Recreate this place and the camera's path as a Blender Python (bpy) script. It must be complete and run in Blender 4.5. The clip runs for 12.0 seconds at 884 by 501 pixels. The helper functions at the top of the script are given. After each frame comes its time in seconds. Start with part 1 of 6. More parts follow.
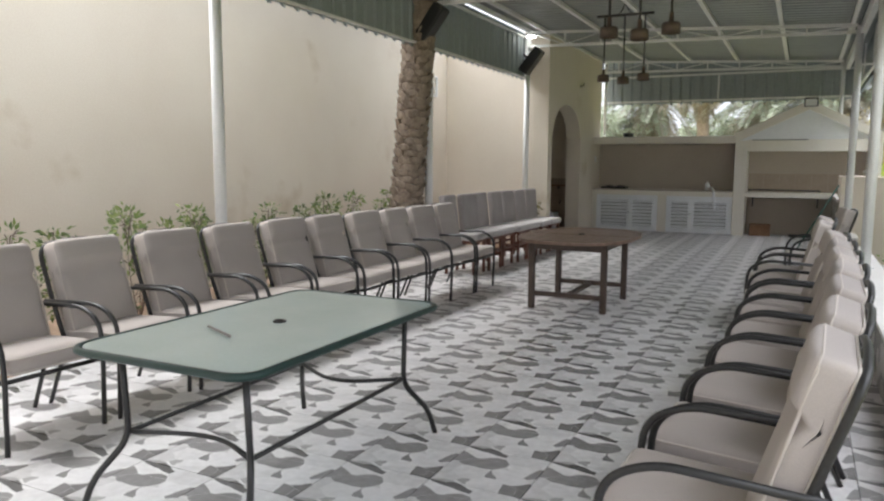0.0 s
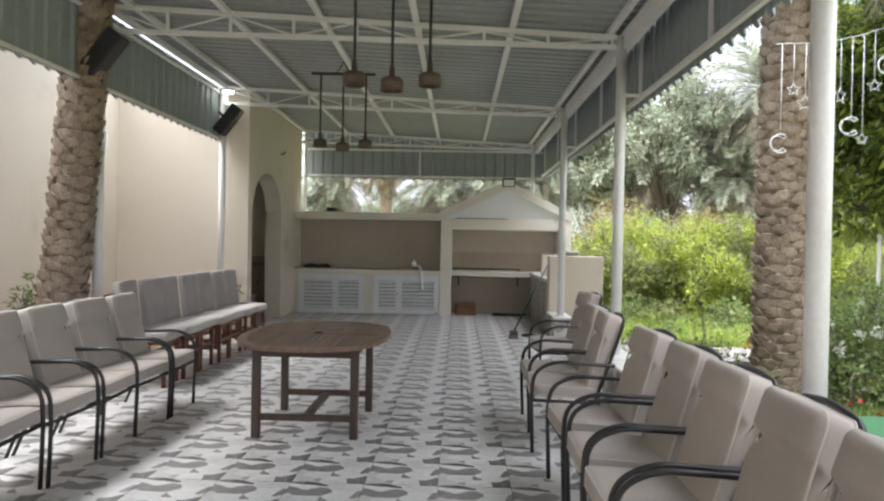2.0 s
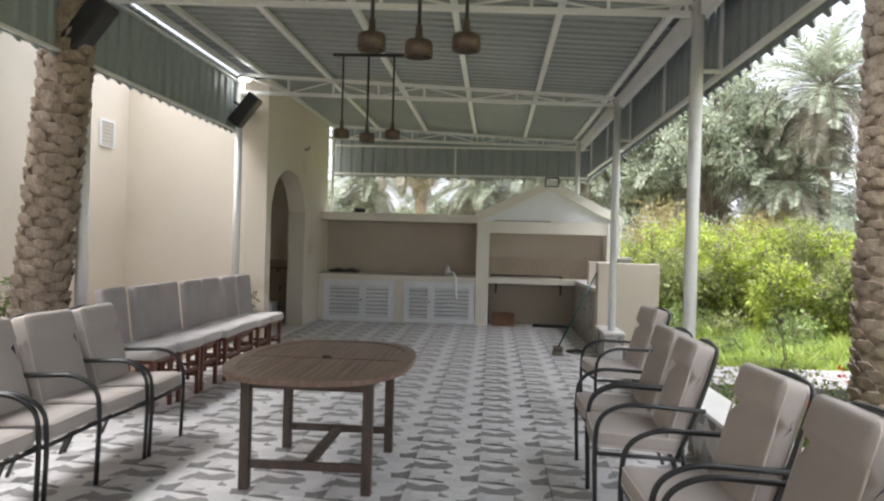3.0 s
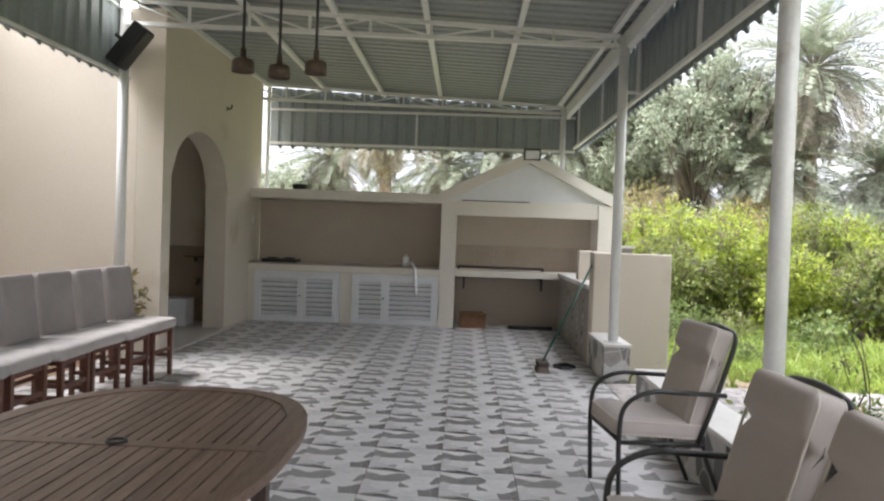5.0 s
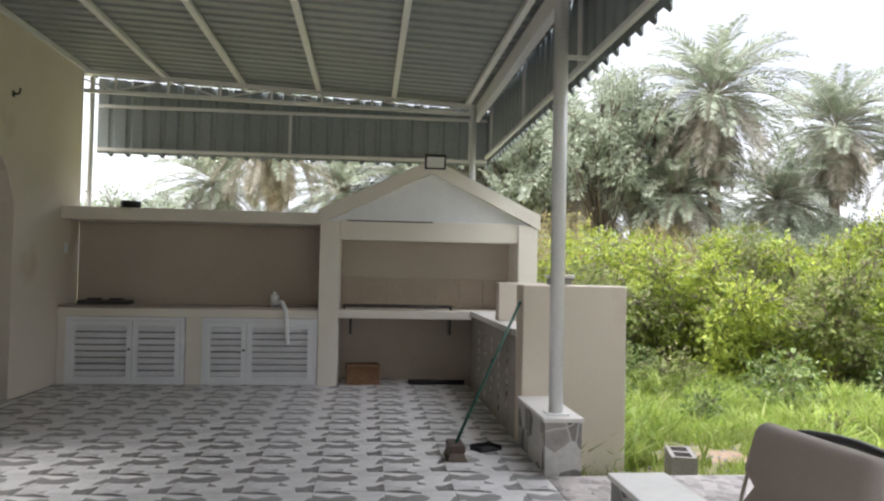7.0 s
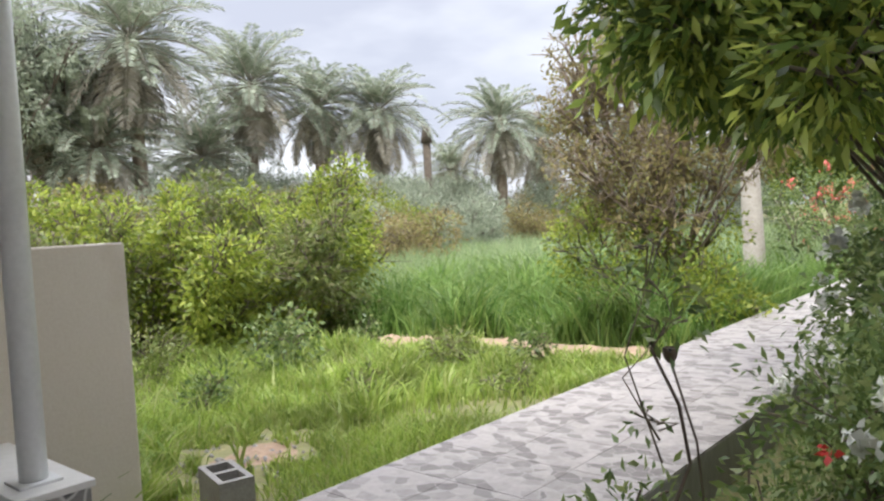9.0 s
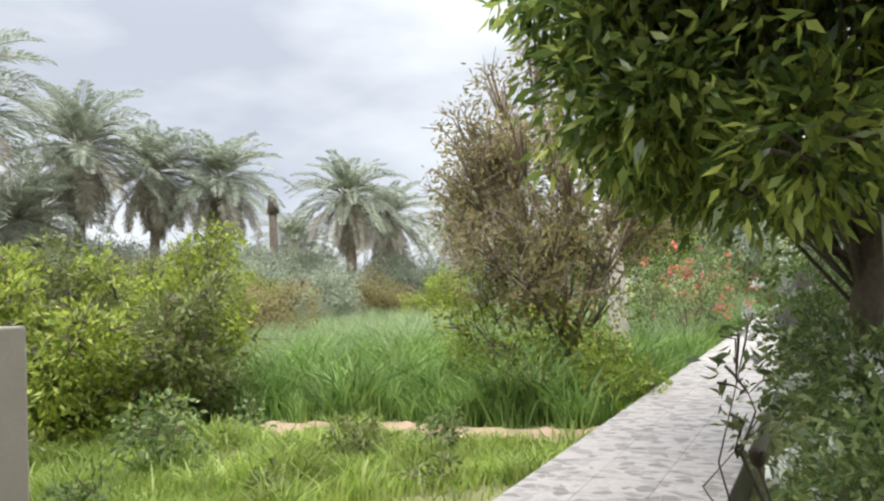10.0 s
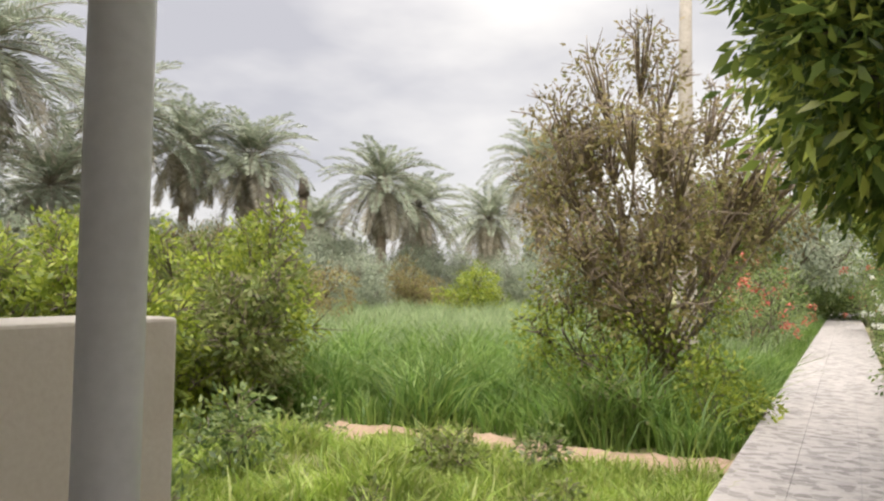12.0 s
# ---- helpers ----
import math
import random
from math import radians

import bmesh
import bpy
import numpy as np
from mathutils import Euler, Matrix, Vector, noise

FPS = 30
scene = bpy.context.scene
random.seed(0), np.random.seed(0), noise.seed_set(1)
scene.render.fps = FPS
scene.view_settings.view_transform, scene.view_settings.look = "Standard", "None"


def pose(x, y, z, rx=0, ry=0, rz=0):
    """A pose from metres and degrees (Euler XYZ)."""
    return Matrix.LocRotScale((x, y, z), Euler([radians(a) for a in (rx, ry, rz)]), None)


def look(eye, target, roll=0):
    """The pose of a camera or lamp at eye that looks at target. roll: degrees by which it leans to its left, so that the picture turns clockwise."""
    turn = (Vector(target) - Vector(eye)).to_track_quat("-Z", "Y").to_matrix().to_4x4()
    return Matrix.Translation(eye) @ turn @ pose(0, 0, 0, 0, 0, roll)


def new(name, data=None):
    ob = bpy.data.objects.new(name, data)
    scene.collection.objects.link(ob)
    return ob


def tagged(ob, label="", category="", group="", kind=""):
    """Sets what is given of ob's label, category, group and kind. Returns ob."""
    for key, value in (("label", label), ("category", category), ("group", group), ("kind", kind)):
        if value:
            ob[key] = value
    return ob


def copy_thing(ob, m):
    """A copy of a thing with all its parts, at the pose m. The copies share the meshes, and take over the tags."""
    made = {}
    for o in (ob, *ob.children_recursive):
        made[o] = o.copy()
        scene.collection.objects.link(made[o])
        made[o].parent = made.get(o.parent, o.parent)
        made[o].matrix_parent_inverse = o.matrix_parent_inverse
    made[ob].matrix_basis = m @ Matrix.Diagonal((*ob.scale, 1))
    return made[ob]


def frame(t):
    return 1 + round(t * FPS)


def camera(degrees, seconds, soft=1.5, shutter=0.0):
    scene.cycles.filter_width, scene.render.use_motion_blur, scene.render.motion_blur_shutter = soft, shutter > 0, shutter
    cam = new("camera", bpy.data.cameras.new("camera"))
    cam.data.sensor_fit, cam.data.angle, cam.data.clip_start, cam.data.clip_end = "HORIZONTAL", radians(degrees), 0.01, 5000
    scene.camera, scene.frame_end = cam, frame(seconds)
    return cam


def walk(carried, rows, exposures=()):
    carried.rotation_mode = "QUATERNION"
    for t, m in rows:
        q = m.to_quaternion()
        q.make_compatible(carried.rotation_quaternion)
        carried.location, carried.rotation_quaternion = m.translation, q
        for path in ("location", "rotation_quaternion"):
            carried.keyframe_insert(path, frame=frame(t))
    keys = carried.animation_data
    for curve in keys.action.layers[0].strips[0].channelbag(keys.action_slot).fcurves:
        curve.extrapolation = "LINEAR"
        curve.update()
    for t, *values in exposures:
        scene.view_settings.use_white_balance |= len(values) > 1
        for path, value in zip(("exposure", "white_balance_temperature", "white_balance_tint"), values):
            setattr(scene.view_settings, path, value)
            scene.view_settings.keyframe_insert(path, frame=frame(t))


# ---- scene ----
cam = camera(62.2, 12.0, soft=2.3)
PATH = [
    (0, (0.008, 0.224, 1.466), (-0.865, 2.007, 1.23), 0.4),
    (0.5, (-0.317, 0.471, 1.529), (-0.798, 2.411, 1.457), 1.8),
    (1, (-0.599, 0.809, 1.53), (-0.712, 2.806, 1.515), 1.4),
    (1.5, (-0.795, 1.294, 1.51), (-0.853, 3.293, 1.498), 0.8),
    (2, (-0.933, 1.834, 1.49), (-0.977, 3.833, 1.468), 1.1),
    (2.5, (-0.934, 2.404, 1.491), (-1.032, 4.401, 1.465), 1.5),
    (2.7, (-0.973, 2.637, 1.494), (-1.114, 4.632, 1.475), 1.6),
    (4.3, (-0.959, 4.574, 1.498), (-1.067, 6.571, 1.49), 1.7),
    (4.5, (-0.94, 4.808, 1.49), (-1.028, 6.806, 1.467), 1.8),
    (5, (-0.938, 5.427, 1.453), (-0.996, 7.425, 1.409), 2.0),
    (5.5, (-0.905, 6.05, 1.475), (-0.947, 8.049, 1.426), 2.2),
    (6, (-0.88, 6.655, 1.501), (-0.894, 8.655, 1.468), 2.4),
    (6.5, (-0.822, 7.293, 1.487), (-0.786, 9.292, 1.496), 2.2),
    (6.7, (-0.788, 7.533, 1.458), (-0.709, 9.531, 1.49), 1.9),
    (8.3, (-0.426, 9.298, 1.309), (0.696, 10.953, 1.354), -4.1),
    (8.5, (-0.455, 9.477, 1.315), (0.8, 11.034, 1.31), -4.2),
    (9, (-0.408, 10.008, 1.315), (1.103, 11.317, 1.237), -3.3),
    (9.5, (-0.477, 10.426, 1.317), (1.205, 11.507, 1.296), -3.1),
    (10, (-0.441, 10.892, 1.386), (1.326, 11.825, 1.482), -2.8),
    (10.5, (-0.33, 11.276, 1.419), (1.476, 12.115, 1.603), -2.5),
    (11, (-0.305, 11.629, 1.421), (1.535, 12.383, 1.635), -2.0),
    (11.5, (-0.171, 11.841, 1.405), (1.67, 12.607, 1.559), -0.7),
    (12, (-0.116, 12.077, 1.433), (1.632, 13.046, 1.513), 1.1),
]
walk(cam, [(t, look(eye, target, roll)) for t, eye, target, roll in PATH],
     exposures=[(0.0, 1.54, 6250, 9), (0.6, 1.72, 6250, 9), (5.0, 1.80, 6250, 11), (6.5, 1.66, 6250, 11), (8.5, 1.20, 6150, 11), (9.5, 0.97, 6250, 8), (10.5, 0.91, 6300, 6), (11.2, 0.87, 6850, 9), (12.0, 0.80, 6850, 10)])


# ---- sky and sun: bright overcast ----
world = bpy.data.worlds.new("overcast_sky")
scene.world = world
world.use_nodes = True
wn, wl = world.node_tree.nodes, world.node_tree.links
wn.clear()
sky = wn.new("ShaderNodeTexSky")
sky.sky_type, sky.sun_disc = "NISHITA", False
sky.sun_elevation, sky.sun_rotation = radians(58), radians(262)
bg_sky, bg_cloud = wn.new("ShaderNodeBackground"), wn.new("ShaderNodeBackground")
bg_sky.inputs["Strength"].default_value = 0.07
coord = wn.new("ShaderNodeTexCoord")
flat = wn.new("ShaderNodeMapping")
flat.inputs["Scale"].default_value = (1.0, 1.0, 2.6)
cloud = wn.new("ShaderNodeTexNoise")
cloud.inputs["Scale"].default_value, cloud.inputs["Detail"].default_value, cloud.inputs["Roughness"].default_value = 2.1, 5.0, 0.5
tone = wn.new("ShaderNodeValToRGB")
tone.color_ramp.elements[0].position, tone.color_ramp.elements[0].color = 0.36, (0.52, 0.525, 0.585, 1)
tone.color_ramp.elements[1].position, tone.color_ramp.elements[1].color = 0.64, (0.93, 0.92, 0.92, 1)
mixer = wn.new("ShaderNodeMixShader")
mixer.inputs[0].default_value = 0.88
wout = wn.new("ShaderNodeOutputWorld")
wl.new(coord.outputs["Generated"], flat.inputs["Vector"])
wl.new(flat.outputs["Vector"], cloud.inputs["Vector"])
wl.new(cloud.outputs["Fac"], tone.inputs["Fac"])
sep_xyz, rise, lift = wn.new("ShaderNodeSeparateXYZ"), wn.new("ShaderNodeMapRange"), wn.new("ShaderNodeMath")
rise.interpolation_type = "SMOOTHSTEP"
rise.inputs["From Min"].default_value, rise.inputs["From Max"].default_value = 0.32, 0.95
rise.inputs["To Min"].default_value, rise.inputs["To Max"].default_value = 1.0, 4.2
lift.operation = "MULTIPLY"
lift.inputs[1].default_value = 0.72
wl.new(coord.outputs["Generated"], sep_xyz.inputs[0])
wl.new(sep_xyz.outputs["Z"], rise.inputs["Value"])
wl.new(rise.outputs["Result"], lift.inputs[0])
wl.new(lift.outputs[0], bg_cloud.inputs["Strength"])
wl.new(tone.outputs["Color"], bg_cloud.inputs["Color"])
wl.new(sky.outputs["Color"], bg_sky.inputs["Color"])
wl.new(bg_sky.outputs[0], mixer.inputs[1])
wl.new(bg_cloud.outputs[0], mixer.inputs[2])
wl.new(mixer.outputs[0], wout.inputs["Surface"])

sun_data = bpy.data.lights.new("sun", "SUN")
sun_data.energy, sun_data.angle, sun_data.color = 1.45, radians(25), (1.0, 0.97, 0.92)
sun = new("sun", sun_data)
sun.matrix_world = look((-10, 2.6, 21), (0, 4, 5))


# ---- materials ----
def paint(name, a, b, rough=0.6, big=1.2, fine=30.0, bump=0.1, metal=0.0, stretch=(1, 1, 1), depth=0.004, spots=None, piece=0.0):
    """Two tones mixed at two scales, with fine relief; spots: (colour, scale, threshold); piece: brightness spread per piece."""
    m = bpy.data.materials.new(name)
    m.use_nodes = True
    n, l = m.node_tree.nodes, m.node_tree.links
    p = n["Principled BSDF"]
    tc, mp = n.new("ShaderNodeTexCoord"), n.new("ShaderNodeMapping")
    mp.inputs["Scale"].default_value = stretch
    geo = n.new("ShaderNodeNewGeometry")
    l.new(geo.outputs["Position"], mp.inputs["Vector"])
    n1, n2 = n.new("ShaderNodeTexNoise"), n.new("ShaderNodeTexNoise")
    n1.inputs["Scale"].default_value, n1.inputs["Detail"].default_value = big, 4.0
    n2.inputs["Scale"].default_value, n2.inputs["Detail"].default_value = fine, 3.0
    for k in (n1, n2):
        l.new(mp.outputs["Vector"], k.inputs["Vector"])
    add = n.new("ShaderNodeMath")
    add.operation = "MULTIPLY_ADD"
    add.inputs[1].default_value = 0.45
    l.new(n2.outputs["Fac"], add.inputs[0])
    half = n.new("ShaderNodeMath")
    half.operation = "MULTIPLY"
    half.inputs[1].default_value = 0.55
    l.new(n1.outputs["Fac"], half.inputs[0])
    l.new(half.outputs[0], add.inputs[2])
    ramp = n.new("ShaderNodeValToRGB")
    ramp.color_ramp.elements[0].position, ramp.color_ramp.elements[0].color = 0.35, (*a, 1)
    ramp.color_ramp.elements[1].position, ramp.color_ramp.elements[1].color = 0.65, (*b, 1)
    l.new(add.outputs[0], ramp.inputs["Fac"])
    colour = ramp.outputs["Color"]
    if spots:
        sc, scale, edge = spots
        n3 = n.new("ShaderNodeTexNoise")
        n3.inputs["Scale"].default_value, n3.inputs["Detail"].default_value = scale, 6.0
        l.new(geo.outputs["Position"], n3.inputs["Vector"])
        r3 = n.new("ShaderNodeValToRGB")
        r3.color_ramp.elements[0].position, r3.color_ramp.elements[1].position = edge, edge + 0.12
        l.new(n3.outputs["Fac"], r3.inputs["Fac"])
        mix = n.new("ShaderNodeMixRGB")
        mix.inputs["Color2"].default_value = (*sc, 1)
        l.new(r3.outputs["Color"], mix.inputs["Fac"])
        l.new(colour, mix.inputs["Color1"])
        colour = mix.outputs["Color"]
    if piece:
        info, hsv, rng = n.new("ShaderNodeObjectInfo"), n.new("ShaderNodeHueSaturation"), n.new("ShaderNodeMapRange")
        rng.inputs["To Min"].default_value, rng.inputs["To Max"].default_value = 1 - piece, 1 + piece
        l.new(info.outputs["Random"], rng.inputs["Value"])
        l.new(rng.outputs["Result"], hsv.inputs["Value"])
        l.new(colour, hsv.inputs["Color"])
        colour = hsv.outputs["Color"]
    l.new(colour, p.inputs["Base Color"])
    p.inputs["Roughness"].default_value, p.inputs["Metallic"].default_value = rough, metal
    if bump:
        bp = n.new("ShaderNodeBump")
        bp.inputs["Strength"].default_value, bp.inputs["Distance"].default_value = bump, depth
        l.new(n2.outputs["Fac"], bp.inputs["Height"])
        l.new(bp.outputs["Normal"], p.inputs["Normal"])
    return m


def leafy(name, tones, gloss=0.45, through_light=0.3):
    """Leaves whose tone differs leaf by leaf, with some light passing through them."""
    m = bpy.data.materials.new(name)
    m.use_nodes = True
    n, l = m.node_tree.nodes, m.node_tree.links
    p, out = n["Principled BSDF"], n["Material Output"]
    geo, ramp = n.new("ShaderNodeNewGeometry"), n.new("ShaderNodeValToRGB")
    e = ramp.color_ramp.elements
    while len(e) < len(tones):
        e.new(0.5)
    for i, c in enumerate(tones):
        e[i].position, e[i].color = i / (len(tones) - 1), (*c, 1)
    l.new(geo.outputs["Random Per Island"], ramp.inputs["Fac"])
    noise_t, mul = n.new("ShaderNodeTexNoise"), n.new("ShaderNodeHueSaturation")
    noise_t.inputs["Scale"].default_value = 1.3
    l.new(geo.outputs["Position"], noise_t.inputs["Vector"])
    rng = n.new("ShaderNodeMapRange")
    rng.inputs["From Min"].default_value, rng.inputs["From Max"].default_value = 0.3, 0.7
    rng.inputs["To Min"].default_value, rng.inputs["To Max"].default_value = 0.7, 1.3
    l.new(noise_t.outputs["Fac"], rng.inputs["Value"])
    l.new(rng.outputs["Result"], mul.inputs["Value"])
    l.new(ramp.outputs["Color"], mul.inputs["Color"])
    l.new(mul.outputs["Color"], p.inputs["Base Color"])
    p.inputs["Roughness"].default_value = gloss
    tr, mx = n.new("ShaderNodeBsdfTranslucent"), n.new("ShaderNodeMixShader")
    l.new(mul.outputs["Color"], tr.inputs["Color"])
    mx.inputs[0].default_value = through_light
    l.new(p.outputs[0], mx.inputs[1])
    l.new(tr.outputs[0], mx.inputs[2])
    l.new(mx.outputs[0], out.inputs["Surface"])
    return m


def flake_stone(name, tones, scale, gap, rough=0.35, stretch=(1, 1, 1), warp=0.06, repeat=None):
    """Flakes of stone in several tones with pale seams; repeat: (x, y, size) of a printed tile."""
    m = bpy.data.materials.new(name)
    m.use_nodes = True
    n, l = m.node_tree.nodes, m.node_tree.links
    p = n["Principled BSDF"]
    geo, mp = n.new("ShaderNodeNewGeometry"), n.new("ShaderNodeMapping")
    mp.inputs["Scale"].default_value = stretch
    wob, vm = n.new("ShaderNodeTexNoise"), n.new("ShaderNodeVectorMath")
    wob.inputs["Scale"].default_value = 5.0
    place = geo.outputs["Position"]
    if repeat:
        off, mod = n.new("ShaderNodeVectorMath"), n.new("ShaderNodeVectorMath")
        off.operation, mod.operation = "ADD", "MODULO"
        off.inputs[1].default_value = (100 * repeat[2] - repeat[0], 100 * repeat[2] - repeat[1], 0)
        mod.inputs[1].default_value = (repeat[2], repeat[2], 50)
        l.new(place, off.inputs[0])
        l.new(off.outputs[0], mod.inputs[0])
        place = mod.outputs[0]
    vm.operation = "MULTIPLY_ADD"
    vm.inputs[1].default_value = (warp, warp, warp)
    l.new(place, wob.inputs["Vector"])
    l.new(wob.outputs["Color"], vm.inputs[0])
    l.new(place, vm.inputs[2])
    l.new(vm.outputs[0], mp.inputs["Vector"])
    cells, edge = n.new("ShaderNodeTexVoronoi"), n.new("ShaderNodeTexVoronoi")
    edge.feature = "DISTANCE_TO_EDGE"
    for v in (cells, edge):
        v.inputs["Scale"].default_value = scale
        l.new(mp.outputs["Vector"], v.inputs["Vector"])
    ramp = n.new("ShaderNodeValToRGB")
    ramp.color_ramp.interpolation = "CONSTANT"
    e = ramp.color_ramp.elements
    while len(e) < len(tones):
        e.new(0.5)
    for i, c in enumerate(tones):
        e[i].position, e[i].color = i / len(tones), (*c, 1)
    sep = n.new("ShaderNodeSeparateColor")
    l.new(cells.outputs["Color"], sep.inputs["Color"])
    l.new(sep.outputs[0], ramp.inputs["Fac"])
    grain, soft = n.new("ShaderNodeTexNoise"), n.new("ShaderNodeMixRGB")
    grain.inputs["Scale"].default_value, grain.inputs["Detail"].default_value = 22.0, 5.0
    l.new(geo.outputs["Position"], grain.inputs["Vector"])
    soft.blend_type, soft.inputs["Fac"].default_value = "SOFT_LIGHT", 0.55
    l.new(ramp.outputs["Color"], soft.inputs["Color1"])
    l.new(grain.outputs["Fac"], soft.inputs["Color2"])
    seam, fin = n.new("ShaderNodeMapRange"), n.new("ShaderNodeMixRGB")
    seam.inputs["From Max"].default_value = gap
    seam.inputs["To Min"].default_value, seam.inputs["To Max"].default_value = 1.0, 0.0
    l.new(edge.outputs["Distance"], seam.inputs["Value"])
    fin.inputs["Color2"].default_value = (*tones[-1], 1)
    l.new(seam.outputs["Result"], fin.inputs["Fac"])
    l.new(soft.outputs["Color"], fin.inputs["Color1"])
    l.new(fin.outputs["Color"], p.inputs["Base Color"])
    rr = n.new("ShaderNodeMapRange")
    rr.inputs["To Min"].default_value, rr.inputs["To Max"].default_value = rough - 0.1, rough + 0.2
    l.new(grain.outputs["Fac"], rr.inputs["Value"])
    l.new(rr.outputs["Result"], p.inputs["Roughness"])
    bp = n.new("ShaderNodeBump")
    bp.inputs["Strength"].default_value, bp.inputs["Distance"].default_value = 0.15, 0.004
    l.new(grain.outputs["Fac"], bp.inputs["Height"])
    l.new(bp.outputs["Normal"], p.inputs["Normal"])
    return m


def glow(name, colour, strength):
    m = bpy.data.materials.new(name)
    m.use_nodes = True
    p = m.node_tree.nodes["Principled BSDF"]
    p.inputs["Base Color"].default_value = (*colour, 1)
    p.inputs["Emission Color"].default_value = (*colour, 1)
    p.inputs["Emission Strength"].default_value = strength
    return m


CREAM = paint("cream_render", (0.66, 0.585, 0.485), (0.74, 0.675, 0.575), 0.8, 0.7, 60, 0.25, spots=((0.55, 0.46, 0.34), 0.9, 0.62))
CREAM_TRIM = paint("pale_cream_trim", (0.72, 0.67, 0.58), (0.80, 0.76, 0.68), 0.7, 1.5, 50, 0.15)
# Render toned down to taupe: the recess shade is in the colour.
RECESS = paint("shade_darkened_render", (0.42, 0.36, 0.29), (0.50, 0.44, 0.36), 0.8, 1.0, 40, 0.2)
WHITE_METAL = paint("white_painted_steel", (0.70, 0.70, 0.69), (0.80, 0.80, 0.79), 0.4, 3.0, 40, 0.05, spots=((0.48, 0.44, 0.38), 3.0, 0.68))
WHITE_PAINT = paint("white_louvre_paint", (0.76, 0.77, 0.78), (0.84, 0.85, 0.86), 0.45, 3.0, 40, 0.05)
SHEET = paint("grey_roof_sheet", (0.25, 0.27, 0.27), (0.32, 0.34, 0.34), 0.5, 0.8, 20, 0.05)
FASCIA = paint("blue_grey_sheet", (0.25, 0.285, 0.29), (0.31, 0.345, 0.35), 0.5, 0.8, 20, 0.05)
TILE = flake_stone("camouflage_floor_tile", [(0.12, 0.115, 0.113), (0.66, 0.645, 0.64), (0.25, 0.24, 0.237), (0.58, 0.565, 0.56), (0.17, 0.162, 0.16), (0.70, 0.685, 0.68), (0.38, 0.37, 0.365), (0.64, 0.625, 0.62), (0.21, 0.20, 0.198), (0.70, 0.685, 0.68)], 8.8, 0.008, 0.30, (0.78, 1.2, 1.0), 0.085, (-1.03, 0.0, 0.45))
GROUT = paint("grey_grout", (0.42, 0.41, 0.40), (0.50, 0.49, 0.48), 0.9, 2.0, 50, 0.2)
PATH_TILE = flake_stone("pale_path_tile", [(0.23, 0.205, 0.19), (0.39, 0.35, 0.325), (0.27, 0.245, 0.225), (0.42, 0.38, 0.355), (0.34, 0.305, 0.285), (0.43, 0.39, 0.365)], 11.0, 0.05, 0.6, (1.25, 0.85, 1.0), 0.10)
CRAZY = flake_stone("broken_marble_facing", [(0.10, 0.10, 0.10), (0.55, 0.55, 0.53), (0.22, 0.21, 0.20), (0.33, 0.31, 0.29), (0.60, 0.58, 0.55)], 6.0, 0.04, 0.4)
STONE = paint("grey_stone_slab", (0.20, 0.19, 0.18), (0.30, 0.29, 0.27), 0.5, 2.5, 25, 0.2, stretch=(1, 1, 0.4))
MARBLE = paint("pale_marble_top", (0.66, 0.64, 0.60), (0.76, 0.74, 0.71), 0.3, 2.0, 20, 0.05)
GRANITE = paint("speckled_counter_stone", (0.30, 0.25, 0.20), (0.44, 0.37, 0.30), 0.3, 6.0, 120, 0.05)
FABRIC = paint("beige_cushion_cloth", (0.41, 0.365, 0.335), (0.48, 0.43, 0.395), 0.95, 2.0, 220, 0.35, depth=0.002, piece=0.06)
PIPING = paint("pale_piping_cloth", (0.52, 0.47, 0.42), (0.58, 0.53, 0.48), 0.95, 2.0, 150, 0.2)
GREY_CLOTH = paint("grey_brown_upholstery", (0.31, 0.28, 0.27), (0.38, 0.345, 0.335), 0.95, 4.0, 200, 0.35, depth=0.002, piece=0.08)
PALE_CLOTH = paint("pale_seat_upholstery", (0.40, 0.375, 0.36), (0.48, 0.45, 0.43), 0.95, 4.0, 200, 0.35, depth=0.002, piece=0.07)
BAR_STONE = paint("brown_grey_marble_facing", (0.26, 0.232, 0.205), (0.40, 0.365, 0.33), 0.4, 1.6, 14, 0.15, stretch=(1, 1, 0.5))
BLACK_METAL = paint("black_powder_coat", (0.018, 0.018, 0.018), (0.035, 0.034, 0.033), 0.4, 4.0, 60, 0.1)
RED_WOOD = paint("red_brown_wood", (0.085, 0.028, 0.016), (0.14, 0.05, 0.03), 0.45, 3.0, 20, 0.1, stretch=(8, 8, 1))
TEAK = paint("weathered_dark_teak", (0.135, 0.084, 0.06), (0.25, 0.165, 0.125), 0.42, 2.0, 14, 0.25, stretch=(14, 1.2, 6), piece=0.12)
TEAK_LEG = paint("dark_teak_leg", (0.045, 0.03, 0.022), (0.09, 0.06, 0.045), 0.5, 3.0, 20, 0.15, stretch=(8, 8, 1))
GREEN_RIM = paint("dark_green_coat", (0.012, 0.035, 0.03), (0.02, 0.05, 0.042), 0.4, 4.0, 60, 0.05)
# Green glass tones lightened to stand in for the reflected sky.
FROST = paint("frosted_glass_sky_paled", (0.54, 0.66, 0.63), (0.62, 0.73, 0.70), 0.10, 3.0, 90, 0.12)
BLACK_PLASTIC = paint("black_plastic", (0.012, 0.012, 0.013), (0.022, 0.022, 0.024), 0.5, 4.0, 80, 0.1)
GREY_PLASTIC = paint("grey_bin_plastic", (0.36, 0.39, 0.42), (0.44, 0.47, 0.50), 0.45, 3.0, 50, 0.1)
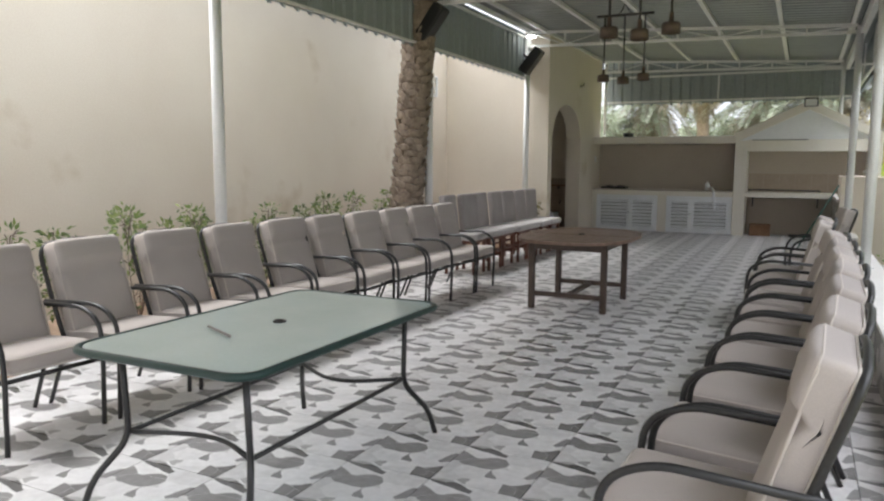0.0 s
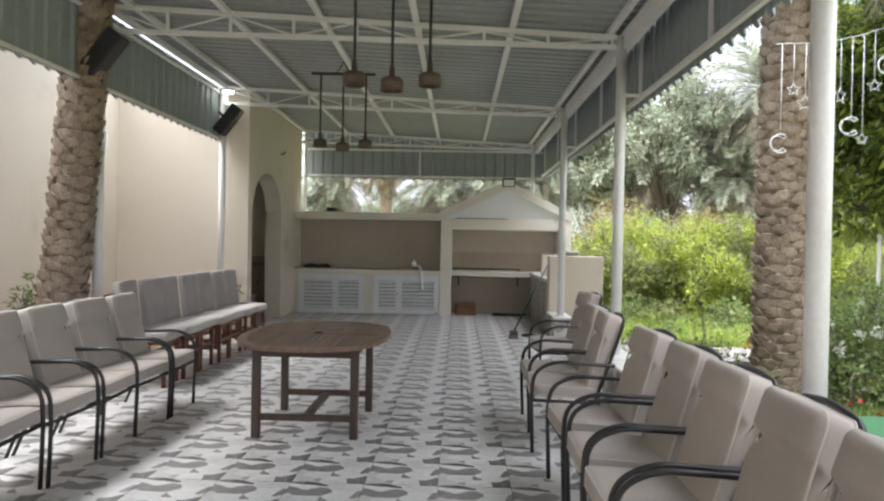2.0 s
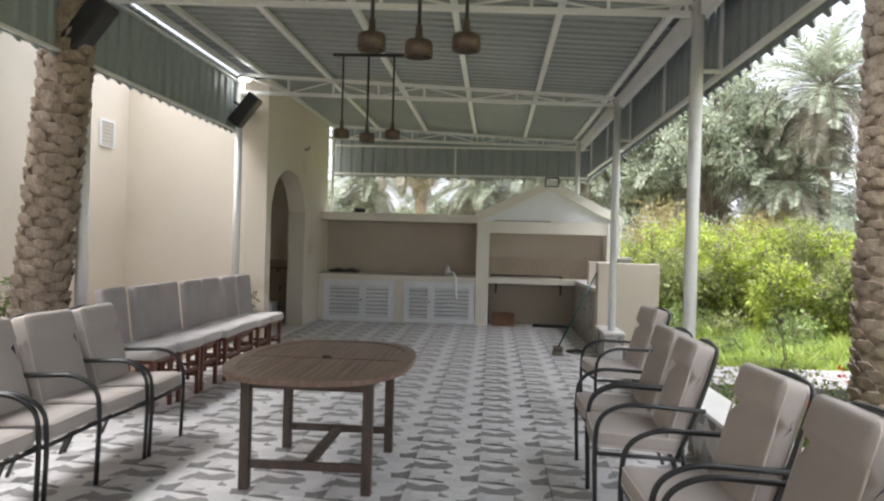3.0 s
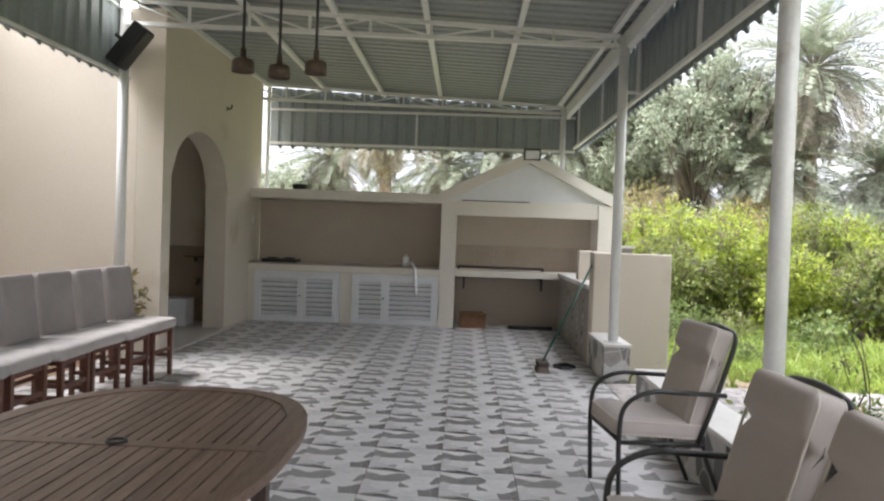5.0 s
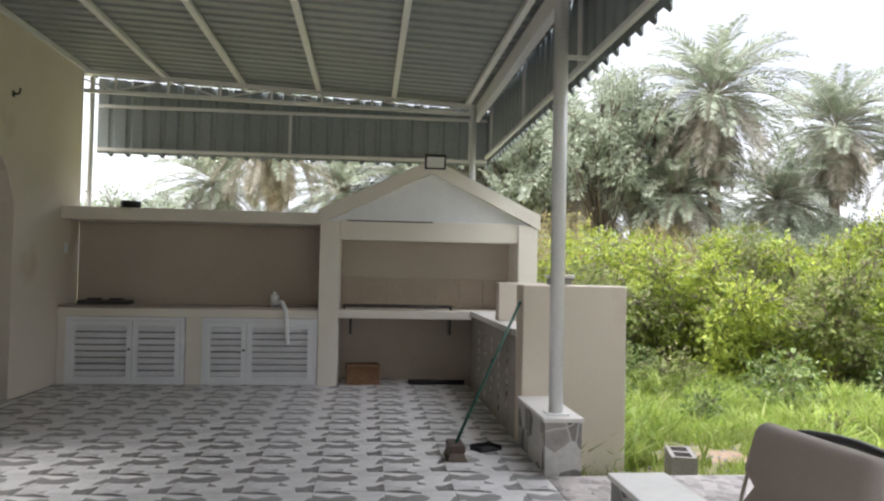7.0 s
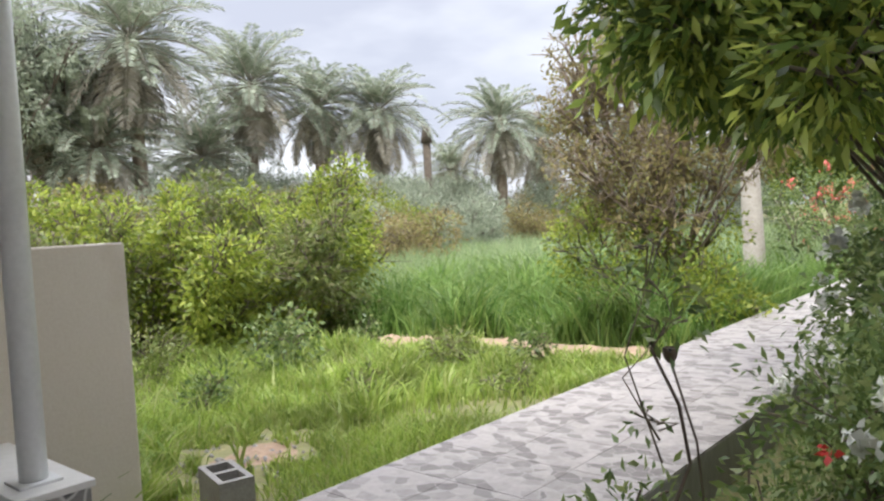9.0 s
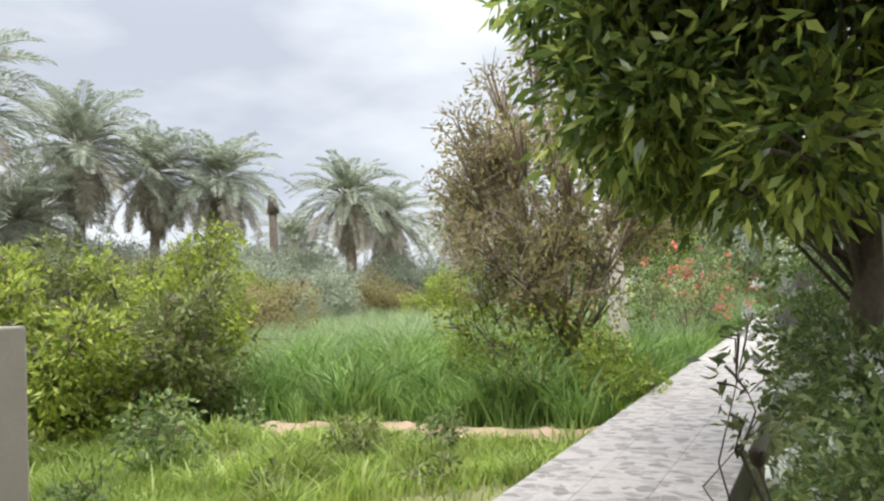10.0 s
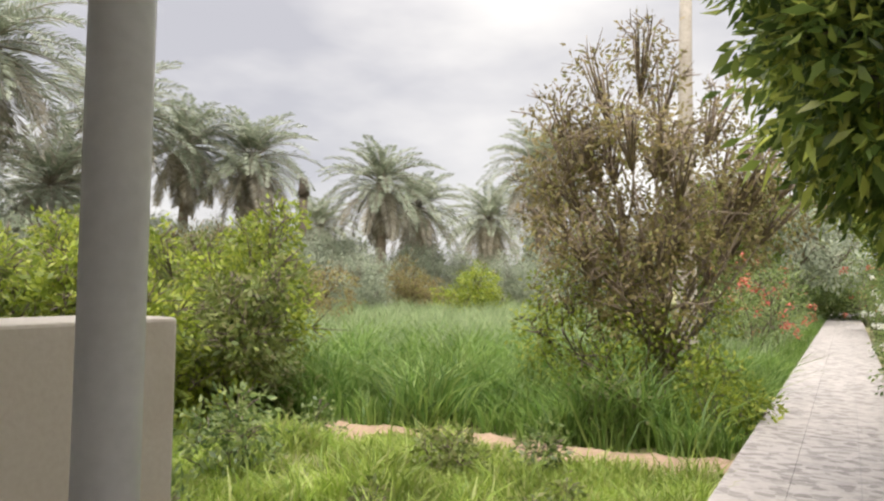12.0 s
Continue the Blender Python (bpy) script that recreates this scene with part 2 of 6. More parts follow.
LID_PLASTIC = paint("light_grey_lid_plastic", (0.50, 0.52, 0.54), (0.60, 0.62, 0.63), 0.45, 3.0, 50, 0.1)
GREEN_PLASTIC = paint("green_bin_plastic", (0.06, 0.20, 0.09), (0.09, 0.26, 0.12), 0.45, 3.0, 50, 0.1)
BROOM_GREEN = paint("green_handle_plastic", (0.012, 0.075, 0.055), (0.02, 0.10, 0.075), 0.4, 3.0, 40, 0.05)
STRAW = paint("broom_bristle", (0.13, 0.11, 0.09), (0.22, 0.19, 0.16), 0.9, 5.0, 120, 0.4)
RUSTY_BOX = paint("brown_carton", (0.16, 0.085, 0.045), (0.25, 0.14, 0.08), 0.85, 5.0, 40, 0.2)
COPPER_LAMP = paint("aged_copper", (0.085, 0.062, 0.048), (0.15, 0.11, 0.085), 0.45, 6.0, 40, 0.1, metal=0.5)
SOIL = paint("dry_soil", (0.29, 0.195, 0.13), (0.43, 0.30, 0.205), 0.95, 1.5, 18, 0.8, depth=0.03)
EARTH = paint("grassy_earth", (0.15, 0.16, 0.06), (0.27, 0.24, 0.11), 0.95, 0.6, 9, 0.8, depth=0.04, spots=((0.30, 0.22, 0.13), 0.35, 0.60))
BLOCK = paint("concrete_block", (0.26, 0.24, 0.22), (0.36, 0.34, 0.315), 0.9, 6.0, 60, 0.5)
BARK = paint("palm_bark", (0.20, 0.15, 0.11), (0.36, 0.29, 0.22), 0.95, 5.0, 35, 0.7, depth=0.015)
BARK_SCALE = paint("palm_leaf_base", (0.165, 0.125, 0.092), (0.37, 0.30, 0.235), 0.95, 7.0, 45, 0.6, stretch=(1, 1, 0.5), depth=0.012)
TWIG = paint("grey_brown_bark", (0.11, 0.085, 0.065), (0.20, 0.16, 0.125), 0.95, 4.0, 30, 0.6, depth=0.012)
PALE_BARK = paint("pale_bark", (0.36, 0.31, 0.26), (0.50, 0.45, 0.39), 0.9, 3.0, 20, 0.4, depth=0.01)
LAMP_GLOW = glow("lit_lamp_glass", (1.0, 0.97, 0.90), 9.0)
LAMP_WHITE = paint("white_lamp_glass", (0.62, 0.62, 0.60), (0.72, 0.72, 0.70), 0.3, 3.0, 40, 0.02)
DECOR = paint("clear_white_plastic", (0.72, 0.76, 0.80), (0.84, 0.86, 0.88), 0.2, 6.0, 60, 0.05)
TILE_DADO = paint("beige_wall_tile", (0.34, 0.27, 0.20), (0.42, 0.34, 0.26), 0.35, 2.0, 30, 0.05)

LEAF_DARK = leafy("dark_glossy_leaf", [(0.08, 0.13, 0.035), (0.15, 0.215, 0.05), (0.29, 0.36, 0.08), (0.54, 0.58, 0.13)], 0.25, 0.55)
LEAF_LIME = leafy("lime_bush_leaf", [(0.14, 0.195, 0.03), (0.245, 0.315, 0.042), (0.37, 0.44, 0.06), (0.44, 0.46, 0.09)], 0.5, 0.45)
LEAF_LIME_DULL = leafy("dull_lime_leaf", [(0.10, 0.14, 0.035), (0.17, 0.21, 0.05), (0.24, 0.28, 0.08), (0.27, 0.25, 0.12)], 0.5, 0.4)
LEAF_OLIVE = leafy("olive_leaf", [(0.20, 0.17, 0.075), (0.29, 0.24, 0.11), (0.38, 0.30, 0.15), (0.32, 0.33, 0.10)], 0.6, 0.5)
LEAF_HEDGE = leafy("hedge_leaf", [(0.09, 0.14, 0.045), (0.15, 0.22, 0.065), (0.24, 0.31, 0.10), (0.34, 0.39, 0.15)], 0.4, 0.4)
# Grey-green leaf with distance haze put into its paler tones.
LEAF_HAZED = leafy("grey_green_hazed_leaf", [(0.27, 0.31, 0.22), (0.35, 0.39, 0.28), (0.43, 0.46, 0.34)], 0.7, 0.45)
FROND = leafy("date_palm_frond", [(0.19, 0.225, 0.15), (0.26, 0.295, 0.20), (0.34, 0.37, 0.27), (0.42, 0.44, 0.34)], 0.45, 0.35)
DRY_FROND = leafy("dry_palm_frond", [(0.26, 0.225, 0.165), (0.36, 0.32, 0.25), (0.46, 0.42, 0.35)], 0.7, 0.3)
GRASS_TALL = leafy("tall_green_grass", [(0.09, 0.17, 0.034), (0.145, 0.25, 0.048), (0.21, 0.325, 0.07), (0.31, 0.40, 0.12)], 0.5, 0.45)
GRASS_LIME = leafy("bright_short_grass", [(0.19, 0.28, 0.05), (0.29, 0.39, 0.07), (0.39, 0.48, 0.10), (0.44, 0.45, 0.18)], 0.5, 0.4)
GRASS_SEED = leafy("pale_seeding_grass", [(0.23, 0.32, 0.14), (0.31, 0.39, 0.19), (0.39, 0.45, 0.24)], 0.6, 0.4)
PETAL_WHITE = leafy("white_petal", [(0.72, 0.72, 0.66), (0.82, 0.82, 0.76)], 0.6, 0.3)
PETAL_RED = leafy("red_petal", [(0.55, 0.03, 0.03), (0.70, 0.07, 0.06)], 0.6, 0.3)
PETAL_PINK = leafy("coral_petal", [(0.62, 0.12, 0.10), (0.74, 0.22, 0.17)], 0.6, 0.3)


# ---- mesh helpers ----
def mesh_of(name, verts, faces, material, smooth=False):
    me = bpy.data.meshes.new(name)
    me.from_pydata([tuple(v) for v in verts], [], [tuple(f) for f in faces])
    me.materials.append(material)
    if smooth:
        me.polygons.foreach_set("use_smooth", [True] * len(me.polygons))
    me.update()
    return me


def part(name, bm, material, parent=None, label="", smooth=False):
    """One mesh object, under a thing or a part."""
    if isinstance(bm, bpy.types.Mesh):
        me = bm
    else:
        me = bpy.data.meshes.new(name)
        bm.to_mesh(me)
        bm.free()
        me.materials.append(material)
        if smooth:
            me.polygons.foreach_set("use_smooth", [True] * len(me.polygons))
    ob = new(name, me)
    if parent is not None:
        ob.parent = parent
    if label:
        tagged(ob, label)
    return ob


def thing(name, m, label, category, group="", kind=""):
    ob = new(name)
    ob.empty_display_size = 0.1
    ob.matrix_basis = m
    return tagged(ob, label, category, group, kind)


def boxes(*spans, bevel=0.0):
    """A bmesh of boxes (x0, x1, y0, y1, z0, z1), edges eased by bevel."""
    bm = bmesh.new()
    for x0, x1, y0, y1, z0, z1 in spans:
        v = [bm.verts.new((x, y, z)) for z in (z0, z1) for x, y in ((x0, y0), (x1, y0), (x1, y1), (x0, y1))]
        for f in ((3, 2, 1, 0), (4, 5, 6, 7), (0, 1, 5, 4), (1, 2, 6, 5), (2, 3, 7, 6), (3, 0, 4, 7)):
            bm.faces.new([v[i] for i in f])
    if bevel:
        bmesh.ops.bevel(bm, geom=bm.edges[:], offset=bevel, segments=2, affect="EDGES", profile=0.5)
    return bm


def cushion(sx, sy, sz, r, cuts=7, shape=None):
    """A padded block with round edges, centred at the origin; shape moves a point."""
    bm = bmesh.new()
    bmesh.ops.create_cube(bm, size=1.0)
    bmesh.ops.subdivide_edges(bm, edges=bm.edges[:], cuts=cuts, use_grid_fill=True)
    h = Vector((sx / 2, sy / 2, sz / 2))
    for v in bm.verts:
        # crowd the rings towards the edges so that the rounding is kept
        q = Vector([math.copysign(min(1.0, abs(2 * c)) ** 0.6, c) * k for c, k in zip(v.co, h)])
        inner = Vector([max(-k + r, min(k - r, c)) for c, k in zip(q, h)])
        d = q - inner
        if d.length > 1e-9:
            q = inner + d.normalized() * r
        v.co = shape(q) if shape else q
    return bm


def sweep(points, r, sides=8, r_end=None, closed=False):
    """Vertices and faces of a round bar along points."""
    pts = [Vector(p) for p in points]
    n = len(pts)
    verts, faces = [], []
    side = None
    for i, p in enumerate(pts):
        if closed:
            d = pts[(i + 1) % n] - pts[i - 1]
        else:
            d = pts[min(i + 1, n - 1)] - pts[max(i - 1, 0)]
        d.normalize()
        if side is None:
            side = d.orthogonal().normalized()
        side = (side - d * side.dot(d)).normalized()
        up = d.cross(side)
        k = r if r_end is None else r + (r_end - r) * i / max(1, n - 1)
        for j in range(sides):
            a = 2 * math.pi * j / sides
            verts.append(p + side * (k * math.cos(a)) + up * (k * math.sin(a)))
    rings = n if closed else n - 1
    for i in range(rings):
        a, b = i * sides, ((i + 1) % n) * sides
        for j in range(sides):
            faces.append((a + j, a + (j + 1) % sides, b + (j + 1) % sides, b + j))
    if not closed:
        faces.append(tuple(range(sides - 1, -1, -1)))
        faces.append(tuple(range((n - 1) * sides, n * sides)))
    return verts, faces


def bar(name, points, r, material, parent=None, label="", sides=8, r_end=None, closed=False):
    v, f = sweep(points, r, sides, r_end, closed)
    return part(name, mesh_of(name, v, f, material, True), material, parent, label)


def bend(points, r, steps=5):
    """The polyline with its inner corners rounded."""
    pts = [Vector(p) for p in points]
    out = [pts[0]]
    for a, b, c in zip(pts, pts[1:], pts[2:]):
        u, w = a - b, c - b
        k = min(r, u.length * 0.49, w.length * 0.49)
        p, q = b + u.normalized() * k, b + w.normalized() * k
        for i in range(steps + 1):
            t = i / steps
            out.append(p * (1 - t) ** 2 + b * (2 * t * (1 - t)) + q * t * t)
    out.append(pts[-1])
    return out


def joined(name, lot, material, smooth=True):
    """One mesh of several (verts, faces) lots."""
    verts, faces = [], []
    for v, f in lot:
        k = len(verts)
        verts += list(v)
        faces += [tuple(i + k for i in g) for g in f]
    return mesh_of(name, verts, faces, material, smooth)


def fast_mesh(name, verts, quads, material):
    """A mesh from arrays: verts (n, 3), quads (m, 4)."""
    me = bpy.data.meshes.new(name)
    me.vertices.add(len(verts))
    me.vertices.foreach_set("co", np.asarray(verts, dtype=np.float32).ravel())
    m = len(quads)
    me.loops.add(m * 4)
    me.loops.foreach_set("vertex_index", np.asarray(quads, dtype=np.int32).ravel())
    me.polygons.add(m)
    me.polygons.foreach_set("loop_start", np.arange(0, m * 4, 4, dtype=np.int32))
    me.materials.append(material)
    me.update(calc_edges=True)
    return me


def leaves(name, centres, rng, material, length=0.08, width=0.035, droop=0.3, out=None):
    """One pointed, slightly folded leaf at each centre."""
    n = len(centres)
    d = rng.normal(size=(n, 3))
    if out is not None:
        d = d * 0.7 + out
    d[:, 2] -= droop
    d /= np.linalg.norm(d, axis=1, keepdims=True)
    s = np.cross(d, rng.normal(size=(n, 3)))
    s /= np.linalg.norm(s, axis=1, keepdims=True)
    up = np.cross(s, d)
    k = rng.uniform(0.6, 1.3, size=(n, 1))
    a = centres
    mid = centres + d * length * 0.45 * k
    tip = centres + d * length * k - up * length * 0.12 * k
    l, r = mid + s * width * 0.5 * k + up * width * 0.15, mid - s * width * 0.5 * k + up * width * 0.15
    v = np.stack([a, l, tip, r], axis=1).reshape(-1, 3)
    q = np.arange(4 * n).reshape(n, 4)
    return fast_mesh(name, v, q, material)


def clumps(rng, blobs, per, shell=0.55, flat=1.0):
    """Points in and on uneven blobs (x, y, z, radius): their places and outward ways."""
    pts, outs = [], []
    for x, y, z, r in blobs:
        n = int(per * r * r)
        d = rng.normal(size=(n, 3))
        d /= np.linalg.norm(d, axis=1, keepdims=True)
        lump = 1 + 0.22 * np.sin(d[:, 0] * 5 + x) * np.sin(d[:, 1] * 6 + y) + 0.15 * np.sin(d[:, 2] * 9 + z * 3)
        k = r * lump * (shell + (1 - shell) * rng.uniform(size=n) ** 0.5) * rng.uniform(0.85, 1.12, n)
        p = d * k[:, None]
        p[:, 2] *= flat
        pts.append(p + np.array([x, y, z]))
        outs.append(d)
    return np.concatenate(pts), np.concatenate(outs)


def blades(name, xy, rng, material, z, height, width, lean=0.5):
    """Bent grass blades, two faces each."""
    n = len(xy)
    h = height * rng.uniform(0.5, 1.25, n)
    h = h * (0.8 + 0.3 * np.sin(xy[:, 0] * 2.7 + 1.5 * np.sin(xy[:, 1] * 1.3)) * np.sin(xy[:, 1] * 3.1 + xy[:, 0]))
    a = rng.uniform(0, 2 * np.pi, n)
    ln = rng.uniform(0.1, lean, n) * h
    dx, dy = np.cos(a), np.sin(a)
    b = rng.uniform(0, 2 * np.pi, n)
    sx, sy = np.cos(b) * width / 2, np.sin(b) * width / 2
    x, y = xy[:, 0], xy[:, 1]
    zz = np.full(n, z)
    def row(f, hz, w):
        return np.stack([x + dx * ln * f - sx * w, y + dy * ln * f - sy * w, zz + h * hz], 1), np.stack([x + dx * ln * f + sx * w, y + dy * ln * f + sy * w, zz + h * hz], 1)
    a0, a1 = row(0, -0.03, 1.0)
    b0, b1 = row(0.3, 0.6, 0.8)
    c0, c1 = row(1.0, 0.95, 0.12)
    v = np.stack([a0, a1, b1, b0, c1, c0], 1).reshape(-1, 3)
    k = (np.arange(n) * 6)[:, None]
    q = np.concatenate([k + np.array([0, 1, 2, 3]), k + np.array([3, 2, 4, 5])], 0)
    return fast_mesh(name, v, q, material)


# ---- measures of the pavilion ----
XL, XR = -4.60, 0.62          # lines of posts
FLOOR_W, FLOOR_E = -4.75, 0.54
Y0, YB = -1.6, 16.80          # floor from the rear wall to the kitchen front
GROUND = -0.30
POST_Y = (1.1, 5.17, 9.24, 13.17)


def roof_z(x):
    return 3.66 + (XR - x) * 0.045


def solid(name, spans, material, label, category, parent=None, bevel=0.0, kind="structure"):
    ob = part(name, boxes(*spans, bevel=bevel), material, parent)
    return tagged(ob, label, category, "", kind)


# ---- ground, floor, path ----
rng = np.random.default_rng(7)
def ground_sheet():
    bm = bmesh.new()
    rad = [0.5 * 1.22 ** i for i in range(35)]
    rings = []
    for r in rad:
        ring = []
        for j in range(48):
            a = 2 * math.pi * j / 48
            x, y = 5 + r * math.cos(a), 15 + r * math.sin(a)
            far = min(1.0, max(0.0, (r - 12) / 30))
            lift = 0.04 * noise.noise((x * 0.5, y * 0.5, 0)) * (1 if r < 300 else 0)
            ring.append(bm.verts.new((x, y, GROUND + lift + 0.1 * far)))
        rings.append(ring)
    mid = bm.verts.new((5, 15, GROUND))
    for j in range(48):
        bm.faces.new((mid, rings[0][j], rings[0][(j + 1) % 48]))
    for a, b in zip(rings, rings[1:]):
        for j in range(48):
            bm.faces.new((a[j], b[j], b[(j + 1) % 48], a[(j + 1) % 48]))
    return bm


tagged(part("ground", ground_sheet(), EARTH, smooth=True), "grassy earth with bare sandy patches", "ground", "", "structure")
solid("foundation", [(FLOOR_W, FLOOR_E, Y0, 17.6, -0.5, -0.02)], GROUT, "grey concrete slab under the floor tiles", "slab")
solid("path_bed", [(0.54, 48, 11.54, 12.90, -0.42, -0.012)], STONE, "grey stone edge of the garden path", "path")
solid("planting_bed", [(-6.4, FLOOR_W, -7.0, 13.48, -0.5, -0.06)], SOIL, "brown soil of the planting bed along the wall", "bed")


# ---- walls ----
solid("wall_west", [(-6.65, -6.4, -7.0, 17.6, -0.5, 3.95)], CREAM, "tall cream rendered boundary wall", "wall")
solid("wall_south", [(-6.65, 9.0, -7.25, -7.0, -0.5, 2.4)], CREAM, "plain cream rendered end wall", "wall")


def arch_wall():
    """The wall along x = -4.3 with its pointed arch."""
    y0, y1, ya, yb, spring, apex = 13.48, 17.40, 13.72, 15.70, 2.02, 2.64
    ym = (ya + yb) / 2
    n = 12
    curve = []
    for i in range(n + 1):
        s = i / n
        y = ya + (yb - ya) * s
        u = abs(y - ym) / ((yb - ya) / 2)
        curve.append((y, spring + (apex - spring) * max(0.0, 1 - u ** 2.1) ** 0.62))
    top = 3.84
    outline = [(y0, -0.3), (ya, -0.3)] + curve + [(yb, -0.3), (y1, -0.3), (y1, top), (y0, top)]
    bm = bmesh.new()
    for k, x in enumerate((-4.3, -4.6)):
        v = [bm.verts.new((x, y, z)) for y, z in outline]
        cu = v[2:2 + n + 1]
        tops = [bm.verts.new((x, y, top)) for y, _ in curve]
        left = [v[0], v[1], cu[0], tops[0], v[-1]]
        right = [tops[-1], cu[-1], v[2 + n + 1], v[2 + n + 2], v[-2]]
        bm.faces.new(left if k else left[::-1])
        bm.faces.new(right if k else right[::-1])
        for i in range(n):
            f = [cu[i], cu[i + 1], tops[i + 1], tops[i]]
            bm.faces.new(f if k else f[::-1])
        if k == 0:
            first = v
    m = len(outline)
    bm.verts.ensure_lookup_table()
    for i in range(m):
        j = (i + 1) % m
        bm.faces.new((first[i], first[j], v[j], v[i]))
    bmesh.ops.remove_doubles(bm, verts=bm.verts[:], dist=1e-4)
    bmesh.ops.recalc_face_normals(bm, faces=bm.faces[:])
    return bm


tagged(part("wall_arch", arch_wall(), CREAM), "cream rendered wall with a pointed arch doorway", "wall", "", "structure")
solid("wall_annex", [(-6.4, -4.602, 13.48, 13.70, -0.3, 3.9)], CREAM, "cream rendered front wall of the annex", "wall")
solid("annex_floor", [(-6.4, -4.30, 13.70, 17.45, -0.3, 0.012)], MARBLE, "pale stone floor inside the arch", "floor")
solid("annex_back_wall", [(-6.4, -4.602, 16.4, 16.6, 0.0, 3.86)], CREAM, "cream wall inside the annex", "wall")
solid("annex_dado", [(-6.38, -4.62, 16.37, 16.398, 0.012, 1.15)], TILE_DADO, "beige tiled lower part of the annex wall", "wall tile")
solid("annex_side_dado", [(-6.398, -6.37, 13.86, 16.36, 0.012, 1.15)], TILE_DADO, "beige tiled lower part of the annex side wall", "wall tile")
solid("annex_ceiling", [(-6.4, -4.602, 13.70, 17.45, 3.0, 3.1)], CREAM, "plain ceiling of the annex", "ceiling")
solid("threshold", [(-4.31, -4.22, 13.6, 15.75, 0.0, 0.02)], MARBLE, "pale marble threshold of the arch", "threshold", bevel=0.004)


# ---- kitchen wall ----
solid("wall_kitchen", [(-4.298, 1.36, 17.40, 17.60, -0.3, 1.93)], RECESS, "taupe rendered back wall of the outdoor kitchen, shade painted in", "wall")
solid("kitchen_canopy", [(-4.298, -1.302, 16.82, 17.60, 1.93, 2.08)], CREAM_TRIM, "pale cream slab over the kitchen counter", "slab", bevel=0.01)
solid("counter_base", [(-4.298, -4.20, 16.84, 17.398, 0.0, 0.80), (-2.84, -2.66, 16.84, 17.398, 0.0, 0.80), (-4.2, -1.302, 17.30, 17.398, 0.0, 0.80)], CREAM_TRIM, "cream rendered piers of the counter", "counter")
solid("worktop", [(-4.298, -1.302, 16.80, 17.398, 0.80, 0.90)], CREAM_TRIM, "pale cream counter front with a stone worktop", "worktop", bevel=0.008)
solid("worktop_stone", [(-4.296, -1.304, 16.815, 17.396, 0.902, 0.925)], GRANITE, "brown speckled stone worktop", "worktop", bevel=0.004)


def grill_house():
    house = thing("barbecue_fireplace", pose(0, 0, 0), "cream rendered barbecue with a white gabled hood", "barbecue")
    xl, xr, apex = -1.30, 1.36, 0.04
    part("pillar", boxes((xl, xl + 0.24, 16.78, 17.40, 0, 1.98), bevel=0.008), CREAM_TRIM, house)
    part("pillar", boxes((xr - 0.24, xr, 16.78, 17.40, -0.3, 1.98), bevel=0.008), CREAM_TRIM, house)
    def band(x0, z0, x1, z1, t, y0, y1):
        bm = bmesh.new()
        v = [bm.verts.new((x, y, z)) for y in (y0, y1) for x, z in ((x0, z0), (x1, z1), (x1, z1 + t), (x0, z0 + t))]
        for f in ((3, 2, 1, 0), (4, 5, 6, 7), (0, 1, 5, 4), (1, 2, 6, 5), (2, 3, 7, 6), (3, 0, 4, 7)):
            bm.faces.new([v[i] for i in f])
        bmesh.ops.recalc_face_normals(bm, faces=bm.faces[:])
        return bm
    part("gable_band", band(xl - 0.03, 1.93, apex, 2.59, 0.18, 16.76, 17.6), CREAM_TRIM, house)
    part("gable_band", band(xr + 0.03, 1.93, apex, 2.59, 0.18, 16.762, 17.6), CREAM_TRIM, house)
    bm = bmesh.new()
    tri = [(xl + 0.08, 1.98), (xr - 0.08, 1.98), (apex, 2.66)]
    a = [bm.verts.new((x, 16.86, z)) for x, z in tri]
    b = [bm.verts.new((x, 17.3, z)) for x, z in tri]
    bm.faces.new(a)
    bm.faces.new(b[::-1])
    for i in range(3):
        bm.faces.new((a[i], b[i], b[(i + 1) % 3], a[(i + 1) % 3]))
    bmesh.ops.recalc_face_normals(bm, faces=bm.faces[:])
    part("hood", bm, WHITE_PAINT, house, "white sheet hood front")
    part("slot", boxes((xl + 0.32, apex + 0.02, 16.815, 16.83, 1.985, 2.0)), BLACK_METAL, house, "dark gap under the hood")
    part("lintel", boxes((xl + 0.24, xr - 0.24, 16.82, 17.0, 1.76, 2.0), bevel=0.006), CREAM_TRIM, house)
    part("hearth_shelf", boxes((xl + 0.24, xr - 0.24, 16.80, 17.398, 0.81, 0.91), bevel=0.006), CREAM_TRIM, house)
    for x in (-0.93, 0.28):
        part("bracket", boxes((x, x + 0.03, 16.85, 16.95, 0.62, 0.81), (x, x + 0.03, 16.95, 17.3, 0.77, 0.81)), BLACK_METAL, house, "black iron shelf bracket")
    for i in range(7):
        part("back_tile", boxes((xl + 0.25 + i * 0.305, xl + 0.55 + i * 0.305, 17.385, 17.397, 0.915, 1.30), bevel=0.003), TILE_DADO, house)
    return house


grill_house()

# hearth grate, bar and box
grate = thing("grill_grate", pose(0, 0, 0.91), "dark steel grill rails lying on the hearth shelf", "grill")
for y in (16.90, 17.10):
    bar("rail", [(-1.02, y, 0.05), (0.33, y, 0.05)], 0.012, BLACK_METAL, grate)
for i in range(6):
    bar("cross_bar", [(-0.98 + i * 0.255, 16.88, 0.042), (-0.98 + i * 0.255, 17.12, 0.042)], 0.008, BLACK_METAL, grate)
for x in (-1.0, 0.32):
    bar("grate_leg", [(x, 17.0, 0.0), (x, 17.0, 0.06)], 0.012, BLACK_METAL, grate)
